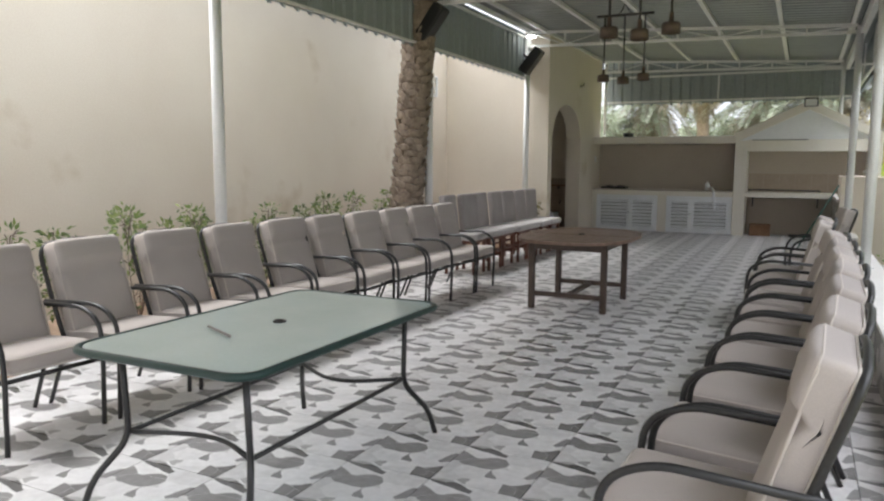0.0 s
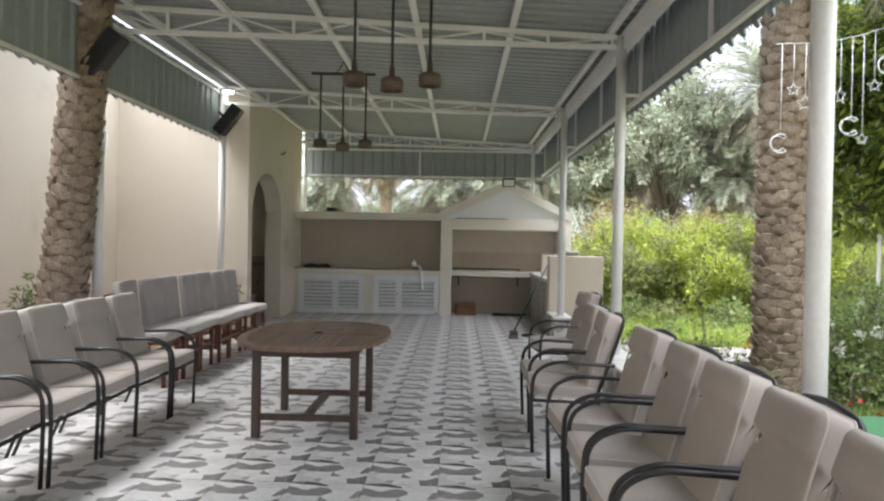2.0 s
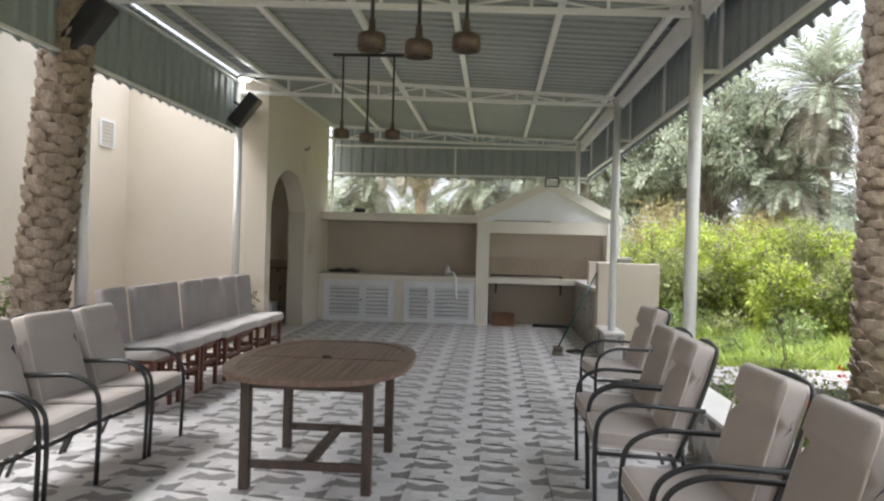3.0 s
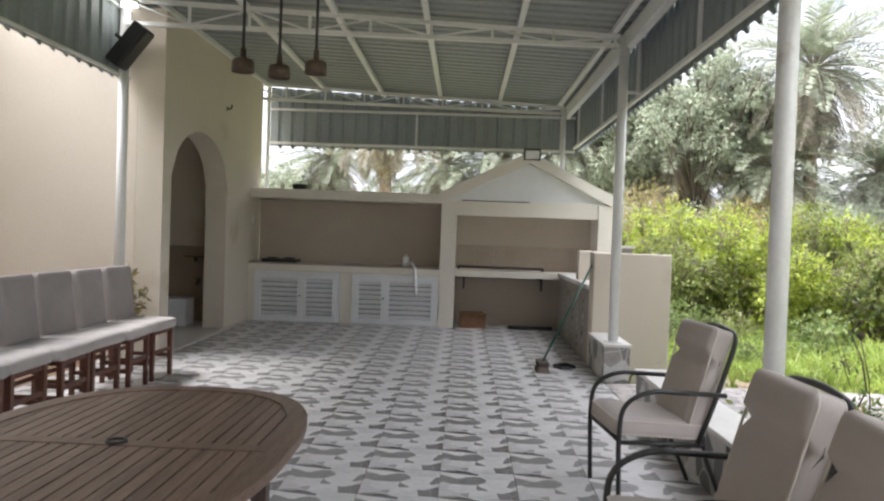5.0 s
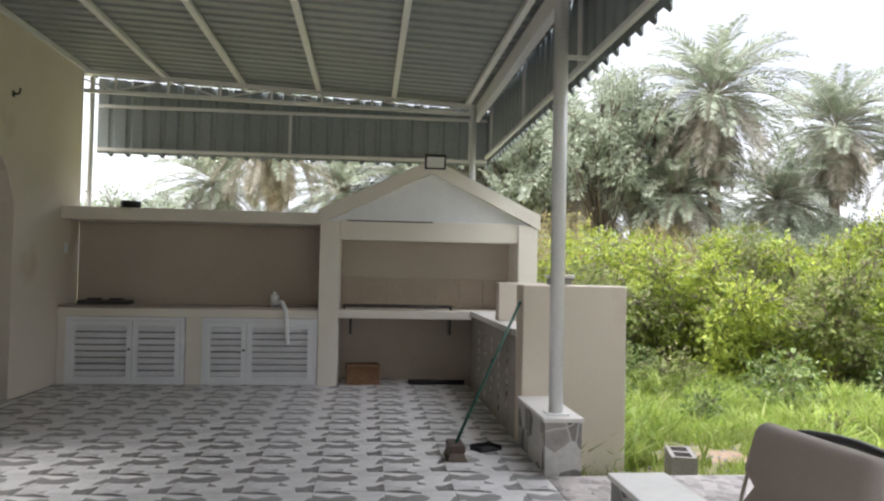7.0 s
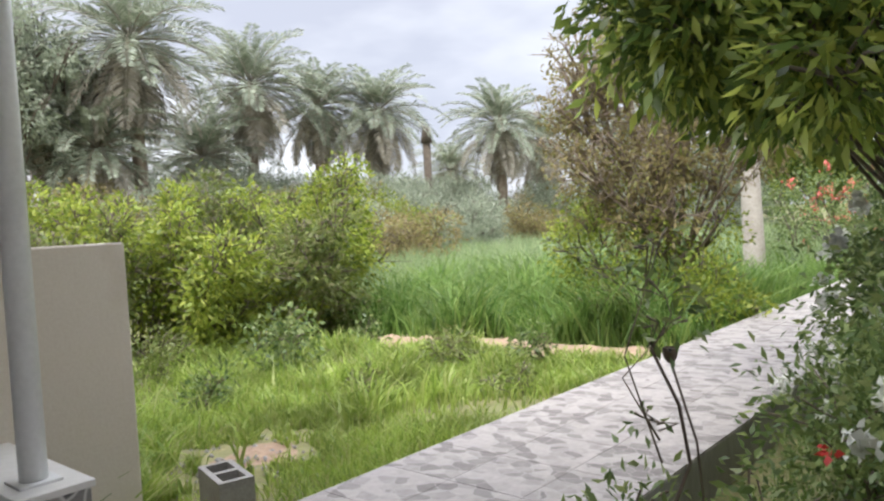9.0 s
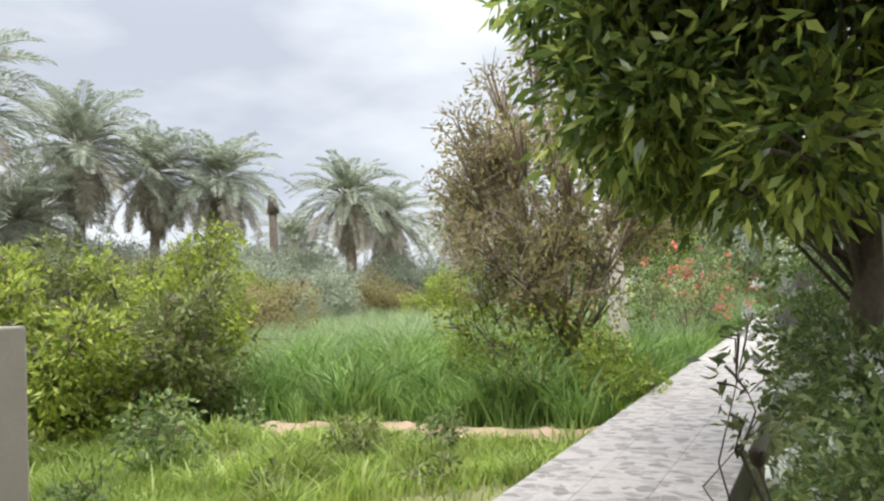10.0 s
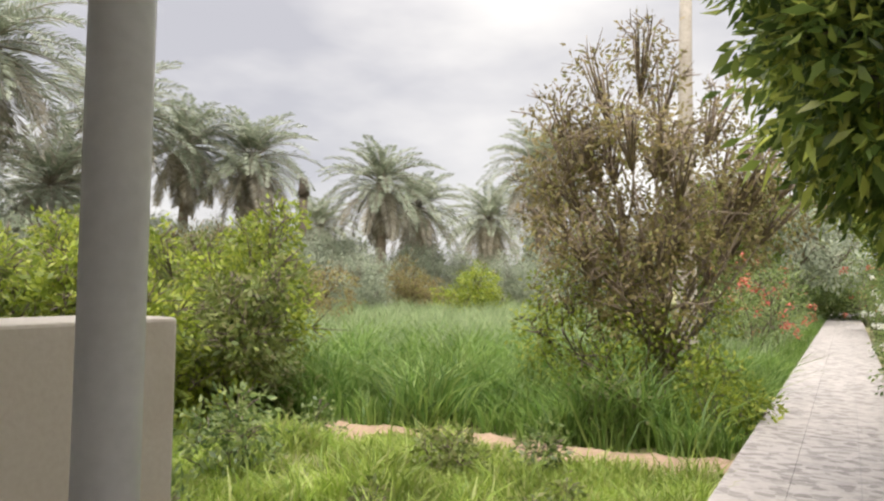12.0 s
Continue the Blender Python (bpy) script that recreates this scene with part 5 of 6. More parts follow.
tree("dry_tree", 9.15, 14.05, 0.12, 1.0, dry, 1600, LEAF_OLIVE, 0.085, "half bare tree with olive leaves and grey twigs", "tree", BARK, 22, bare=5, shell=0.2)
tree("thorn_bush", 8.95, 14.40, 0.05, 0.0, [(-0.4, 0.2, 0.6, 0.5), (0.3, -0.2, 0.7, 0.55), (-0.3, 0.7, 1.0, 0.5), (0.1, 0.3, 1.5, 0.5), (0.4, -0.6, 0.6, 0.45), (-0.2, 0.9, 1.6, 0.42), (-0.2, 1.15, 1.1, 0.4), (0.1, 1.0, 0.5, 0.45), (0.4, -0.2, 1.9, 0.42), (0.15, 0.6, 2.2, 0.36), (0.5, -0.8, 1.3, 0.4), (-0.3, -0.3, 1.2, 0.4)], 2200, LEAF_LIME, 0.08, "yellow-green bush under the dry tree", "bush", TWIG, 23, bare=2, shell=0.35)
tree("path_shrub", 15.7, 14.35, 0.04, 0.0, [(0, 0, 0.35, 0.3), (0.1, 0.1, 0.8, 0.42), (-0.15, -0.1, 1.2, 0.45), (0.2, 0.1, 1.5, 0.4), (-0.2, 0.3, 1.7, 0.35)], 1900, LEAF_HEDGE, 0.09, "dark green shrub beside a pale trunk", "shrub", TWIG, 25)
x, y = 14.2, 14.72
pale = thing("pale_trunk", pose(x, y, GROUND), "tall pale bare trunk beside the path", "tree")
bar("trunk", [(0, 0, -0.05), (0.05, 0, 0.6), (0.1, 0.05, 3), (0.2, 0.1, 6), (0.25, 0.1, 9.5)], 0.24, PALE_BARK, pale, sides=12, r_end=0.09)

# lime bushes
LIME = [(2.2, 20.4, 0.95), (3.2, 19.7, 0.95), (4.3, 19.4, 1.0), (5.3, 18.9, 1.0), (6.2, 18.3, 0.95), (7.2, 19.3, 1.3), (4.8, 20.8, 1.15), (6.2, 20.6, 1.2), (8.2, 21.0, 1.2), (3.2, 21.8, 1.2), (9.6, 22.3, 1.2), (1.2, 21.5, 1.1), (7.4, 22.6, 1.2)]
for i, (x, y, s) in enumerate(LIME):
    g = np.random.default_rng(100 + i)
    bl = [(g.uniform(-0.8, 0.8) * s, g.uniform(-0.7, 0.7) * s, g.uniform(0.2, 1.35) * s, g.uniform(0.38, 0.58) * s) for _ in range(9)] + [(g.uniform(-0.7, 0.7) * s, g.uniform(-0.6, 0.6) * s, g.uniform(1.3, 1.95) * s, g.uniform(0.18, 0.34) * s) for _ in range(6)]
    tree("lime_bush", x, y, 0.045, 0.0, bl, 2600, (LEAF_LIME, LEAF_LIME_DULL, LEAF_LIME)[i % 3], 0.10, "tangled bush with bright lime green leaves", "bush", TWIG, 200 + i, "lime bushes", 0.2, bare=2, shell=0.35)
FIELD = ((39, 24, 1.3), (43, 27, 1.4), (47, 24, 1.1), (34, 26, 1.5), (52, 33, 1.5), (58, 36, 1.4), (61, 34, 1.2), (30, 27, 1.6), (25, 25, 1.6), (20, 22, 1.5), (37, 32, 1.9), (41, 34, 1.9), (45, 33, 1.8), (49, 36, 1.8), (54, 40, 1.6), (62, 44, 1.6), (66, 40, 1.6), (71, 38, 1.8), (86, 40, 1.7), (88.2, 39, 1.7), (84, 43, 1.8), (90.5, 41, 1.7), (32, 33, 2.0), (27, 31, 2.0), (22, 29, 2.0), (16, 24, 1.8), (11, 23, 1.8), (30, 39, 2.7), (34, 40, 2.8), (38, 41, 2.6), (43, 42, 2.6), (47, 43, 2.4), (52, 44, 2.1), (56, 45, 2.0), (60, 47, 2.0))
for i, (az, d, s) in enumerate(FIELD):
    x, y = at(-0.5, 10.4, az, d)
    g = np.random.default_rng(300 + i)
    bl = [(g.uniform(-1.4, 1.4) * s, g.uniform(-1, 1) * s, g.uniform(0.2, 1.35) * s, g.uniform(0.5, 0.8) * s) for _ in range(10)]
    tree("field_bush", x, y, 0.05, 0.0, bl, 900, LEAF_HEDGE if az > 80 else LEAF_HAZED if d > 37 else (LEAF_LIME, LEAF_OLIVE, LEAF_HAZED)[(i * 2) % 3], 0.15, "rounded green bush at the edge of the field", "bush", TWIG, 400 + i, "field bushes", 0.2, bare=1)
# feathery far trees, their leaf colour paled for haze
FEATHER = ((19.5, 33, 11.4, 2.8), (15.0, 35, 10.4, 2.8), (11.5, 36, 9.0, 2.6), (23.0, 36, 11.2, 2.6), (-17, 34, 4.6, 2.3), (0.5, 40, 4.6, 2.4), (-6, 42, 4.6, 2.4), (73, 40, 4.6, 2.2), (78, 36, 4.4, 2.2), (69, 52, 5.0, 2.4), (83, 34, 4.5, 2.2))
for i, (az, d, hgt, sp) in enumerate(FEATHER):
    x, y = at(-0.6, 10.4, az, d)
    bl = lumps(22, sp, hgt * 0.5, hgt * 0.97, 0.6, 1.1, 500 + i)
    tree("feathery_tree", x, y, 0.2, hgt * 0.3, bl, 400, LEAF_HAZED, 0.24, "tall grey-green feathery tree beyond the bushes", "tree", TWIG, 600 + i, "far trees", 0.6, bare=2, shell=0.15)

# hedge with white flowers along the path
HEDGE = [(3.5, 10.7, 0.42), (4.2, 10.66, 0.75), (5.1, 10.68, 1.0), (6.1, 10.75, 1.15), (7.3, 10.8, 1.2), (8.6, 10.85, 1.25), (10.2, 10.9, 1.25), (12.0, 11.0, 1.1), (14.0, 11.0, 1.15), (16.4, 11.0, 1.2), (19.0, 11.0, 1.3), (22.0, 11.0, 1.4), (25.5, 11.0, 1.5), (29.5, 11.0, 1.6)]
for i, (x, y, s) in enumerate(HEDGE):
    g = np.random.default_rng(700 + i)
    bl = [(g.uniform(-0.7, 0.7), g.uniform(-0.45, 0.3), g.uniform(0.25, 1.55) * s, g.uniform(0.32, 0.48)) for _ in range(13)]
    h = tree("flowering_hedge", x, y, 0.03, 0.0, bl, 3600 if i < 6 else 2000, LEAF_HEDGE, 0.06 if i < 6 else 0.08, "leafy hedge with small white flowers beside the path", "hedge", TWIG, 720 + i, "hedge along the path", 0.2)
    pts, outs = clumps(g, bl, 17, 0.95)
    pts = pts + outs * 0.11
    pts = np.repeat(pts[pts[:, 2] > 0.45], 30, axis=0) + g.normal(size=(len(pts[pts[:, 2] > 0.45]) * 30, 3)) * 0.03
    part("blossom", leaves("blossom", pts, g, PETAL_WHITE, 0.055, 0.045, 0.0), PETAL_WHITE, h, "small white flowers")["kind"] = "stuff"
# coral flowers further along
for i, (x, y) in enumerate(((17.5, 13.9), (20.5, 14.2), (24.0, 14.0), (28.0, 11.2), (32.0, 14.2), (36.0, 11.4))):
    g = np.random.default_rng(800 + i)
    bl = [(g.uniform(-0.9, 0.9), g.uniform(-0.6, 0.6), g.uniform(0.5, 2.3), g.uniform(0.5, 0.8)) for _ in range(9)]
    h = tree("coral_bush", x, y, 0.05, 0.0, bl, 650, LEAF_HEDGE, 0.09, "green bush with coral red flowers beside the path", "bush", TWIG, 820 + i, "coral bushes", 0.2)
    pts, outs = clumps(g, bl, 5, 0.95)
    pts = np.repeat(pts, 18, axis=0) + g.normal(size=(len(pts) * 18, 3)) * 0.06
    part("blossom", leaves("blossom", pts, g, PETAL_PINK, 0.09, 0.07, 0.0), PETAL_PINK, h, "coral red flowers")["kind"] = "stuff"
# low garden shrubs beside the kerb
for i, (x, y, s) in enumerate(((1.5, 8.4, 0.5), (1.6, 10.2, 0.55), (2.6, 7.6, 0.6), (3.6, 8.8, 0.7), (2.2, 6.4, 0.6), (3.4, 10.6, 0.5), (1.9, 11.0, 0.4), (4.6, 7.2, 0.8), (3.3, 5.4, 0.7))):
    g = np.random.default_rng(900 + i)
    bl = [(g.uniform(-0.5, 0.5), g.uniform(-0.5, 0.5), g.uniform(0.2, 1.2) * s, g.uniform(0.22, 0.36)) for _ in range(7)]
    h = tree("garden_shrub", x, y, 0.02, 0.0, bl, 2000, LEAF_HEDGE, 0.06, "low leafy shrub with a few red flowers", "shrub", TWIG, 920 + i, "garden shrubs", 0.2)
    pts, outs = clumps(g, bl, 60, 0.95)
    pts = np.repeat(pts[:4] + outs[:4] * 0.08, 8, axis=0) + g.normal(size=(32, 3)) * 0.025
    part("blossom", leaves("blossom", pts, g, PETAL_RED, 0.04, 0.034, 0.0), PETAL_RED, h, "red flowers")["kind"] = "stuff"
# yellowish bush and dark leafy weed by the path
g = np.random.default_rng(51)
tree("yellow_bush", 8.25, 13.25, 0.02, 0.0, [(0, 0, 0.35, 0.30), (0.2, -0.2, 0.5, 0.24), (-0.2, 0.15, 0.55, 0.28), (0.05, -0.05, 0.80, 0.22), (-0.15, 0.3, 0.75, 0.2), (0.2, -0.4, 0.4, 0.2), (0.0, 0.15, 0.95, 0.16)], 2600, LEAF_LIME, 0.085, "small yellow-green bush at the edge of the path", "shrub", TWIG, 52)
tree("leafy_weed", 4.5, 16.6, 0.02, 0.0, [(0, 0, 0.25, 0.34), (0.25, 0.12, 0.35, 0.28), (-0.25, 0.1, 0.4, 0.26), (0.05, 0.0, 0.62, 0.24), (-0.1, -0.2, 0.45, 0.22)], 2200, LEAF_HEDGE, 0.085, "large dark green leafy weed in the grass", "shrub", TWIG, 53, "weeds in the grass")
for i, (x, y, k) in enumerate(((3.1, 16.0, 0.5), (5.6, 15.2, 0.55), (5.9, 16.9, 0.6), (3.6, 17.7, 0.7), (2.2, 16.9, 0.55), (5.0, 14.0, 0.4), (6.2, 14.4, 0.45), (4.1, 14.9, 0.35), (2.9, 18.2, 0.7))):
    g = np.random.default_rng(1200 + i)
    bl = [(g.uniform(-0.4, 0.4) * k, g.uniform(-0.4, 0.4) * k, g.uniform(0.15, 0.7) * k, g.uniform(0.25, 0.42) * k) for _ in range(6)]
    tree("leafy_weed", x, y, 0.012, 0.0, bl, 2400, (LEAF_HEDGE, LEAF_LIME_DULL)[i % 2], 0.07, "low leafy weed growing among short grass", "shrub", TWIG, 1220 + i, "weeds in the grass", 0.1)
tree("leafy_weed", 7.75, 14.3, 0.015, 0.0, [(0, 0, 0.25, 0.3), (0.2, 0.2, 0.4, 0.26), (-0.05, 0.3, 0.5, 0.22), (0.1, -0.25, 0.45, 0.22), (0, 0, 0.65, 0.18)], 1500, LEAF_LIME_DULL, 0.085, "light green leafy weed in the tall grass", "shrub", TWIG, 55)
# slender young plant beside the path
tree("young_plant", 2.12, 11.14, 0.009, 1.12, [(0, 0, 1.18, 0.10), (0.05, 0.03, 1.32, 0.11), (-0.04, 0.0, 1.48, 0.10), (-0.08, 0.05, 0.85, 0.07)], 2500, LEAF_HEDGE, 0.055, "slender young plant with few leaves", "plant", TWIG, 54)

# plants of the bed along the boundary wall
for i in range(11):
    y = 2.2 + i * 0.72
    g = np.random.default_rng(1000 + i)
    x = -5.25 + g.uniform(-0.3, 0.3)
    bl = [(g.uniform(-0.2, 0.2), g.uniform(-0.3, 0.3), g.uniform(0.2, 1.0), g.uniform(0.10, 0.17)) for _ in range(8)]
    t = tree("bed_plant", x, y, 0.012, 0.0, bl, 3200, LEAF_HEDGE, 0.07, "sparse green plant in the bed by the wall", "plant", TWIG, 1020 + i, "bed plants", 0.2)
    t.matrix_basis = pose(x, y, -0.06)
for i, y in enumerate((12.75, 13.15)):
    g = np.random.default_rng(1100 + i)
    t = tree("potted_oleander", -4.55, y, 0.012, 0.3, [(0, 0, 0.45, 0.13), (0.05, 0.08, 0.65, 0.13), (0.0, -0.08, 0.85, 0.12)], 3200, LEAF_OLIVE, 0.09, "small plant with pinkish leaves behind the chairs", "plant", TWIG, 1110 + i, "bed plants", 0.0)
    t.matrix_basis = pose(-4.52, y, 0.0)

# ---- grass ----
def field(name, n, x0, x1, y0, y1, material, height, width, label, seed, keep=None, lean=0.6):
    g = np.random.default_rng(seed)
    xy = np.stack([g.uniform(x0, x1, n), g.uniform(y0, y1, n)], 1)
    if keep is not None:
        xy = xy[keep(xy, g)]
    ob = part(name, blades(name, xy, g, material, GROUND, height, width, lean), material)
    return tagged(ob, label, "grass", "", "stuff")


def clumpy(xy, g, scale=0.8, edge=0.0):
    v = np.sin(xy[:, 0] * 2.3 * scale + 1.7 * np.sin(xy[:, 1] * 1.1 * scale)) + np.sin(xy[:, 1] * 1.9 * scale + 1.3 * np.sin(xy[:, 0] * 1.7 * scale))
    return v + g.normal(size=len(xy)) * 0.6 > edge


def dirt_x(y):
    return 7.12 - 0.11 * (y - 13.3) + 0.10 * np.sin(y * 2.1)


def off_dirt(xy):
    return np.abs(xy[:, 0] - dirt_x(xy[:, 1])) > 0.27


def bare_spot(xy):
    wob = 0.14 * np.sin(xy[:, 0] * 9 + xy[:, 1] * 5) + 0.10 * np.sin(xy[:, 0] * 17 - xy[:, 1] * 13)
    return np.hypot((xy[:, 0] - 2.5) / 1.3, xy[:, 1] - 14.5) < 0.42 + wob


def stand(xy, g):
    """The dense stand of grass beyond the soil ridge, with a ragged front and thinning with distance."""
    x, y = xy[:, 0], xy[:, 1]
    front = dirt_x(y) + 0.22 + 0.22 * np.sin(y * 3.7) + 0.16 * np.sin(y * 9.1 + 1) + 0.3 * g.uniform(size=len(xy))
    return (x > front) & (y < 18.0 + 0.5 * (x - 6)) & (g.uniform(size=len(xy)) < 9.0 / x) & (np.hypot(x - 8.3, y - 13.3) > 0.5)


field("tall_grass", 60000, 6.3, 16.0, 13.1, 23.0, GRASS_TALL, 0.50, 0.024, "dense tall green grass in the field", 61, stand, 1.0)
field("grass_clumps", 60000, 6.3, 16.0, 13.1, 23.0, GRASS_TALL, 0.82, 0.03, "arching clumps of broad green grass", 67, lambda xy, g: stand(xy, g) & clumpy(xy, g, 1.9, 0.7), 1.5)
field("ridge_tufts", 9000, 5.2, 7.3, 13.0, 17.4, GRASS_LIME, 0.28, 0.016, "grass tufts growing over the soil ridge", 68, lambda xy, g: clumpy(xy, g, 2.6, 0.5) & (xy[:, 0] < dirt_x(xy[:, 1]) - 0.42), 1.3)
field("seeding_grass", 60000, 10.5, 36.0, 13.2, 38.0, GRASS_SEED, 0.85, 0.03, "pale seeding grass further out in the field", 62, lambda xy, g: (np.hypot(xy[:, 0], xy[:, 1] - 11) > 14.5) & (xy[:, 1] > 13.4), 0.7)
field("short_grass", 80000, 0.9, 7.2, 13.0, 19.5, GRASS_LIME, 0.16, 0.015, "bright uneven short grass beside the pavilion", 63, lambda xy, g: clumpy(xy, g, 0.9, -0.9) & (xy[:, 0] < dirt_x(xy[:, 1]) - 0.42 - 0.2 * np.sin(xy[:, 1] * 5.3)) & ~bare_spot(xy) & ~((xy[:, 0] < 1.55) & (xy[:, 1] < 14.4) & (xy[:, 1] > 13.9)), 1.1)
field("grass_tufts", 34000, 1.2, 7.0, 14.3, 19.5, GRASS_LIME, 0.34, 0.022, "taller tufts standing in the short grass", 64, lambda xy, g: clumpy(xy, g, 2.6, 0.95) & (xy[:, 0] < dirt_x(xy[:, 1]) - 0.5) & ~bare_spot(xy), 1.2)
field("wall_side_grass", 12000, 0.95, 2.2, 13.9, 18.0, GRASS_LIME, 0.36, 0.024, "lush broad grass at the foot of the wall", 69, lambda xy, g: clumpy(xy, g, 2.0, 0.1) & ~bare_spot(xy) & (np.hypot(xy[:, 0] - 1.87, xy[:, 1] - 13.72) > 0.5), 1.5)
field("path_side_grass", 26000, 8.0, 40.0, 12.95, 14.2, GRASS_TALL, 0.5, 0.022, "green grass along the path", 65, lambda xy, g: g.uniform(size=len(xy)) < 8 / xy[:, 0])
field("bed_grass", 14000, 0.9, 6.0, 4.0, 11.4, GRASS_TALL, 0.16, 0.012, "short grass between the garden shrubs", 66)
bm = bmesh.new()
rows = []
for i in range(26):
    y = 13.0 + i * 0.17
    x = float(dirt_x(y))
    rows.append([bm.verts.new((x + dx, y, GROUND + dz)) for dx, dz in ((-0.52 + 0.08 * math.sin(i * 1.3), -0.05), (-0.26 + 0.05 * math.sin(i * 2.3), 0.05), (0.0, 0.10 + 0.03 * math.sin(i * 1.9)), (0.22, 0.06), (0.45, -0.05))])
for p, q in zip(rows, rows[1:]):
    for j in range(4):
        bm.faces.new((p[j], p[j + 1], q[j + 1], q[j]))
bmesh.ops.recalc_face_normals(bm, faces=bm.faces[:])
tagged(part("soil_ridge", bm, SOIL, smooth=True), "low ridge of bare sandy soil in the grass", "soil", "", "structure")
bm = bmesh.new()
c = bm.verts.new((2.6, 14.5, GROUND + 0.05))
ring = [bm.verts.new((2.6 + 0.75 * math.cos(a) * (1 + 0.22 * math.sin(3 * a) + 0.1 * math.sin(7 * a + 1)), 14.5 + 0.5 * math.sin(a) * (1 + 0.2 * math.cos(5 * a) + 0.1 * math.sin(8 * a)), GROUND - 0.03)) for a in np.linspace(0, 2 * math.pi, 25)[:-1]]
for i in range(24):
    bm.faces.new((c, ring[i], ring[(i + 1) % 24]))
tagged(part("soil_patch", bm, SOIL, smooth=True), "bare patch of sandy soil beside the path", "soil", "", "structure")
garden_pole = thing("garden_pole", pose(4.05, 10.62, GROUND), "slim white pole standing in the hedge", "pole")
bar("shaft", [(0, 0, 0), (0, 0, 1.95)], 0.022, WHITE_METAL, garden_pole, sides=10)
bar("pole_cap", [(0, 0, 1.95), (0, 0, 1.98)], 0.028, WHITE_METAL, garden_pole, sides=10)

# cup-shaped light on a thin stake in front of the hedge
light = thing("garden_light", pose(2.22, 11.03, GROUND), "grey-brown cup-shaped garden light on a thin leaning stake", "garden light")
h0 = 0.76 - GROUND
bar("stake", [(0, 0, -0.05), (-0.04, 0.04, 0.456 - GROUND), (-0.08, 0.11, h0)], 0.005, TWIG, light, sides=8)
v, f = [], []
for r, z in ((0.006, 0.0), (0.014, 0.006), (0.024, 0.022), (0.029, 0.042), (0.027, 0.056), (0.022, 0.060), (0.020, 0.05), (0.0, 0.045)):
    v += [(r * math.cos(a) - 0.08, r * math.sin(a) + 0.11, h0 - 0.01 + z) for a in np.linspace(0, 2 * math.pi, 15)[:-1]]
for k in range(7):
    f += [(k * 14 + i, k * 14 + (i + 1) % 14, k * 14 + 14 + (i + 1) % 14, k * 14 + 14 + i) for i in range(14)]
part("shade", mesh_of("shade", v, f, TWIG, True), TWIG, light)
bar("rim_clip", [(-0.105, 0.10, h0 + 0.04), (-0.12, 0.09, h0 + 0.05)], 0.005, BLACK_METAL, light, sides=6)
# small stones and clods on the bare soil
g = np.random.default_rng(91)
v, f = [], []
for i in range(150):
    a, d = g.uniform(0, 6.283), abs(g.normal()) * 0.45
    c, r = (2.5 + 1.4 * d * math.cos(a), 14.45 + d * math.sin(a)), g.uniform(0.008, 0.026)
    k = len(v)
    v += [(c[0] + r * dx * g.uniform(0.7, 1.3), c[1] + r * dy * g.uniform(0.7, 1.3), GROUND + 0.035 - 0.03 * d + r * dz) for dx, dy, dz in ((1, 0, 0), (0, 1, 0), (-1, 0, 0), (0, -1, 0), (0.1, 0.1, 0.7), (0, 0, -0.9))]
    f += [(k + j, k + (j + 1) % 4, k + 4) for j in range(4)] + [(k + (j + 1) % 4, k + j, k + 5) for j in range(4)]
tagged(part("pebbles", mesh_of("pebbles", v, f, BLOCK), BLOCK), "small grey stones and clods on bare soil", "stones", "", "stuff")


# ---- hanging stars and moons ----
def star_shape(r, thick=0.008):
    pts = [((r if i % 2 == 0 else r * 0.45) * math.sin(math.pi * i / 5), (r if i % 2 == 0 else r * 0.45) * math.cos(math.pi * i / 5)) for i in range(10)]
    return sweep([(x, 0, z) for x, z in pts], thick, 5, closed=True)


def moon_shape(r, thick=0.008):
    outer = [(r * math.cos(a), r * math.sin(a)) for a in np.linspace(-2.3, 2.3, 18)]
    inner = [(r * 0.32 + r * 0.78 * math.cos(a), r * 0.78 * math.sin(a)) for a in np.linspace(2.5, -2.5, 16)]
    return sweep([(-x, 0, z) for x, z in outer] + [(-x, 0, z) for x, z in inner], thick, 5, closed=True)


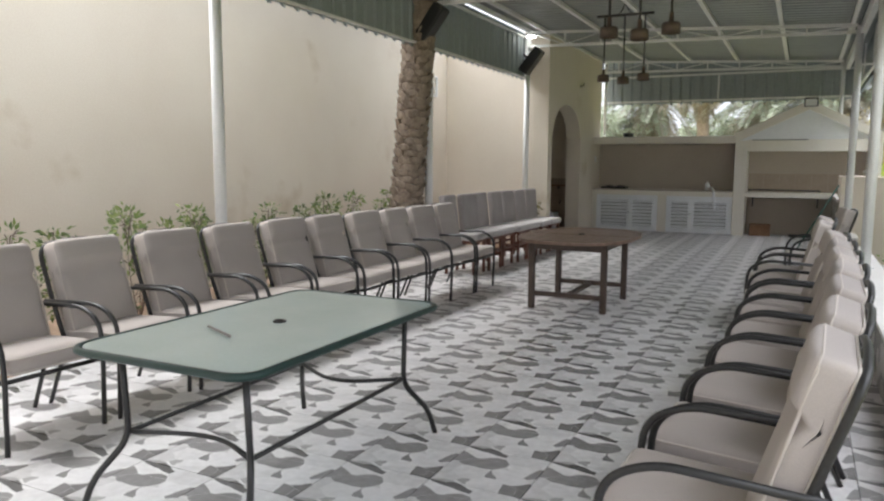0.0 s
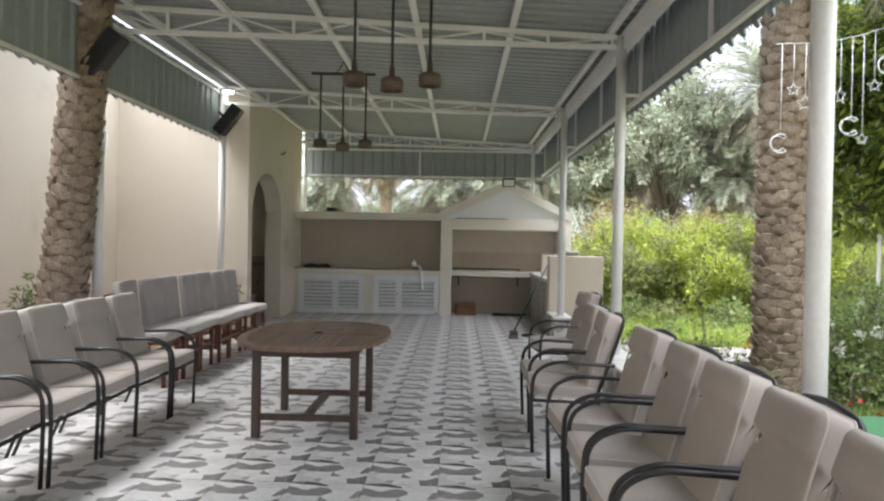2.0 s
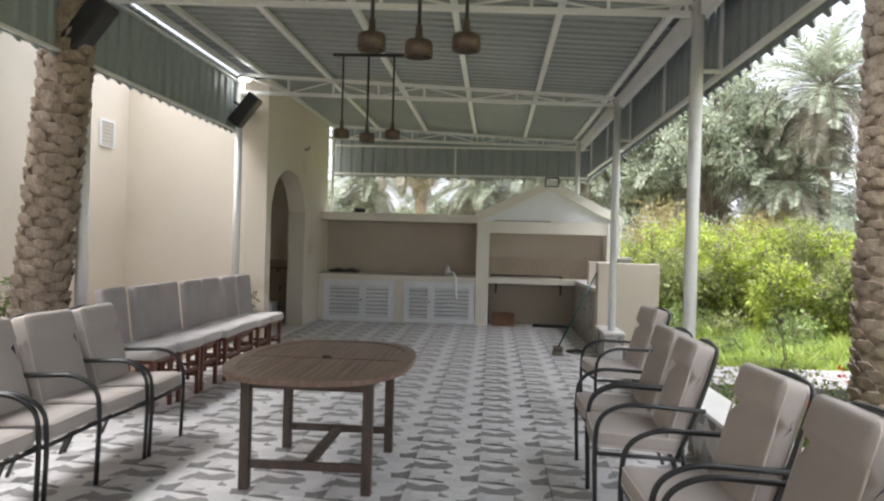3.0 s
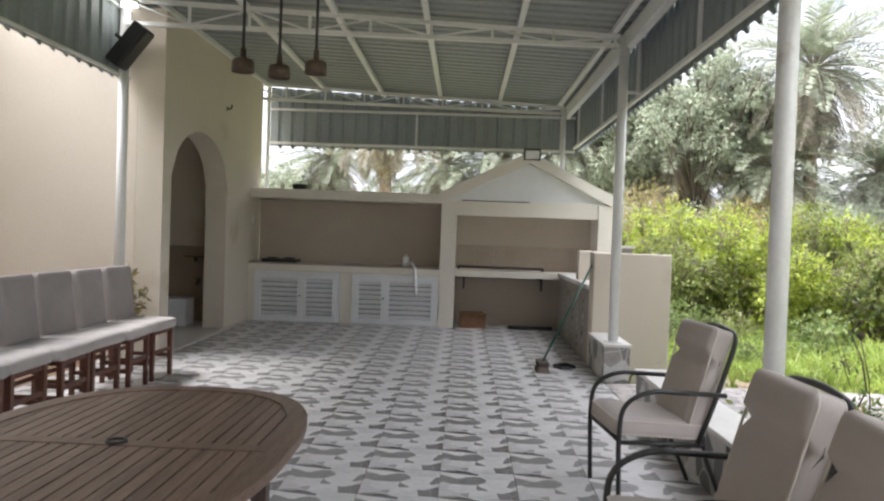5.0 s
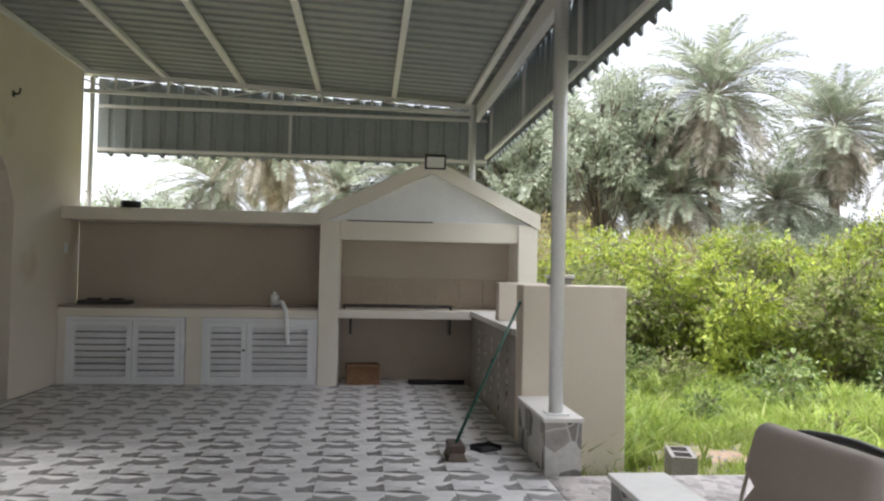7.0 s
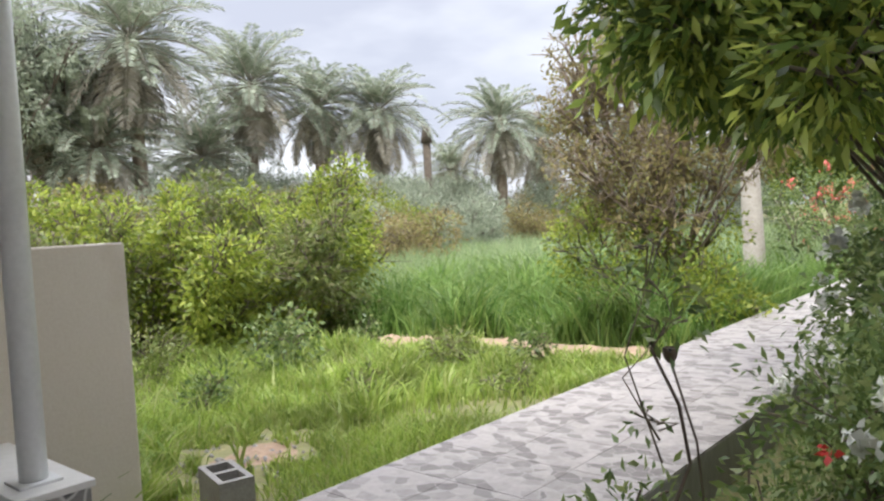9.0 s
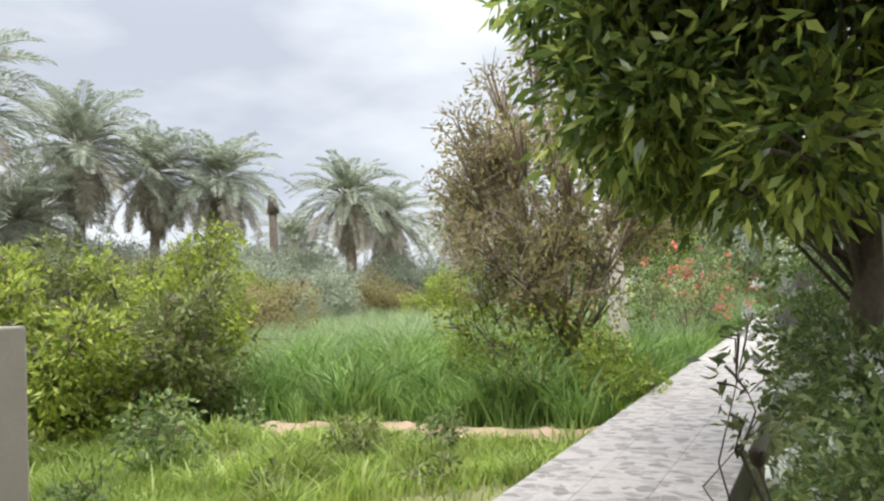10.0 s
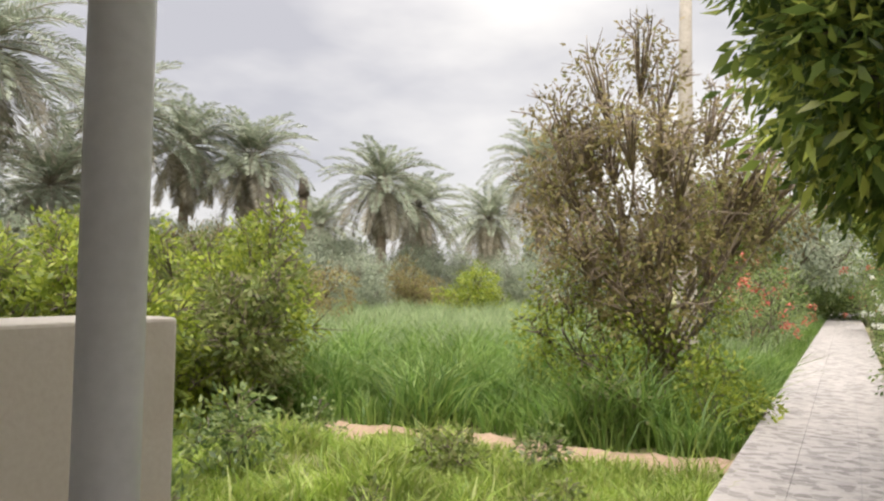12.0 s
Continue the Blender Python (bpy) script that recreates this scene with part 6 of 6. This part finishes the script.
string = thing("star_garland", pose(0, 0, 0), "garland of clear stars and moons hanging in the garden", "garland")
a, b = Vector((1.72, 8.1, 3.22)), Vector((4.3, 8.9, 4.62))
bar("cord", [a.lerp(b, i / 12) - Vector((0, 0, 0.35 * math.sin(math.pi * i / 12))) for i in range(13)], 0.003, DECOR, string, sides=5)
g = np.random.default_rng(77)
for i in range(22):
    s = (i + 0.5) / 22
    p = a.lerp(b, s) - Vector((0, 0, 0.35 * math.sin(math.pi * s)))
    drop = g.uniform(0.12, 0.95)
    bar("drop_cord", [p, p - Vector((0, 0, drop))], 0.003, DECOR, string, sides=4)
    v, f = star_shape(g.uniform(0.045, 0.08), 0.004) if i % 3 else moon_shape(0.08, 0.004)
    o = part("star" if i % 3 else "moon", mesh_of("ornament", v, f, DECOR, True), DECOR, string)
    o.matrix_basis = pose(p.x, p.y, p.z - drop - 0.07, 0, 0, g.uniform(-30, 30))

# ---- floor tiles, path tiles (pieces) ----
T, TX, TY = 0.45, -1.03, 0.0
tile_mesh = bpy.data.meshes.new("tile")
bm = boxes((0.0012, T - 0.0012, 0.0012, T - 0.0012, -0.012, 0.0))
for v in bm.verts:
    if v.co.z > -0.001:
        v.co.x += 0.0012 if v.co.x < T / 2 else -0.0012
        v.co.y += 0.0012 if v.co.y < T / 2 else -0.0012
bm.to_mesh(tile_mesh)
tile_mesh.materials.append(TILE)
floor = thing("floor", pose(0, 0, 0), "grey camouflage patterned floor tiles with thin joints", "floor", "", "structure")
lot_v, lot_f = [], []
count = 0
for j in range(int(Y0 / T) - 1, 40):
    y = TY + j * T
    for i in range(-9, 4):
        x = TX + i * T
        whole = x > FLOOR_W and x + T < FLOOR_E and y > Y0 and y + T < 17.38
        if whole and 2.2 < y < 13.0 and -4.2 < x and count < 300:
            o = new("tile", tile_mesh)
            o.location = (x, y, 0)
            o.parent = floor
            count += 1
        else:
            x0, x1, y0, y1 = max(x, FLOOR_W), min(x + T, FLOOR_E), max(y, Y0), min(y + T, 17.38)
            if x1 - x0 < 0.02 or y1 - y0 < 0.02:
                continue
            k = len(lot_v)
            lot_v += [(min(max(x + v.co.x, x0), x1 - 0.001), min(max(y + v.co.y, y0), y1), v.co.z) for v in tile_mesh.vertices]
            lot_f += [tuple(q + k for q in p.vertices) for p in tile_mesh.polygons]
rest = part("outer_tiles", mesh_of("outer_tiles", lot_v, lot_f, TILE), TILE, floor)
tagged(rest, kind="stuff")

path = thing("path", pose(0, 0, 0), "pale stone garden path leading away from the pavilion", "path", "", "structure")
P = 0.453
pm = bpy.data.meshes.new("paving_tile")
bm = boxes((0.002, P - 0.002, 0.002, P - 0.002, -0.02, 0.0))
bm.to_mesh(pm)
pm.materials.append(PATH_TILE)
for i in range(100):
    for j in range(3):
        o = new("paving_tile", pm)
        o.location = (0.545 + i * P, 11.541 + j * P, 0.0)
        o.parent = path
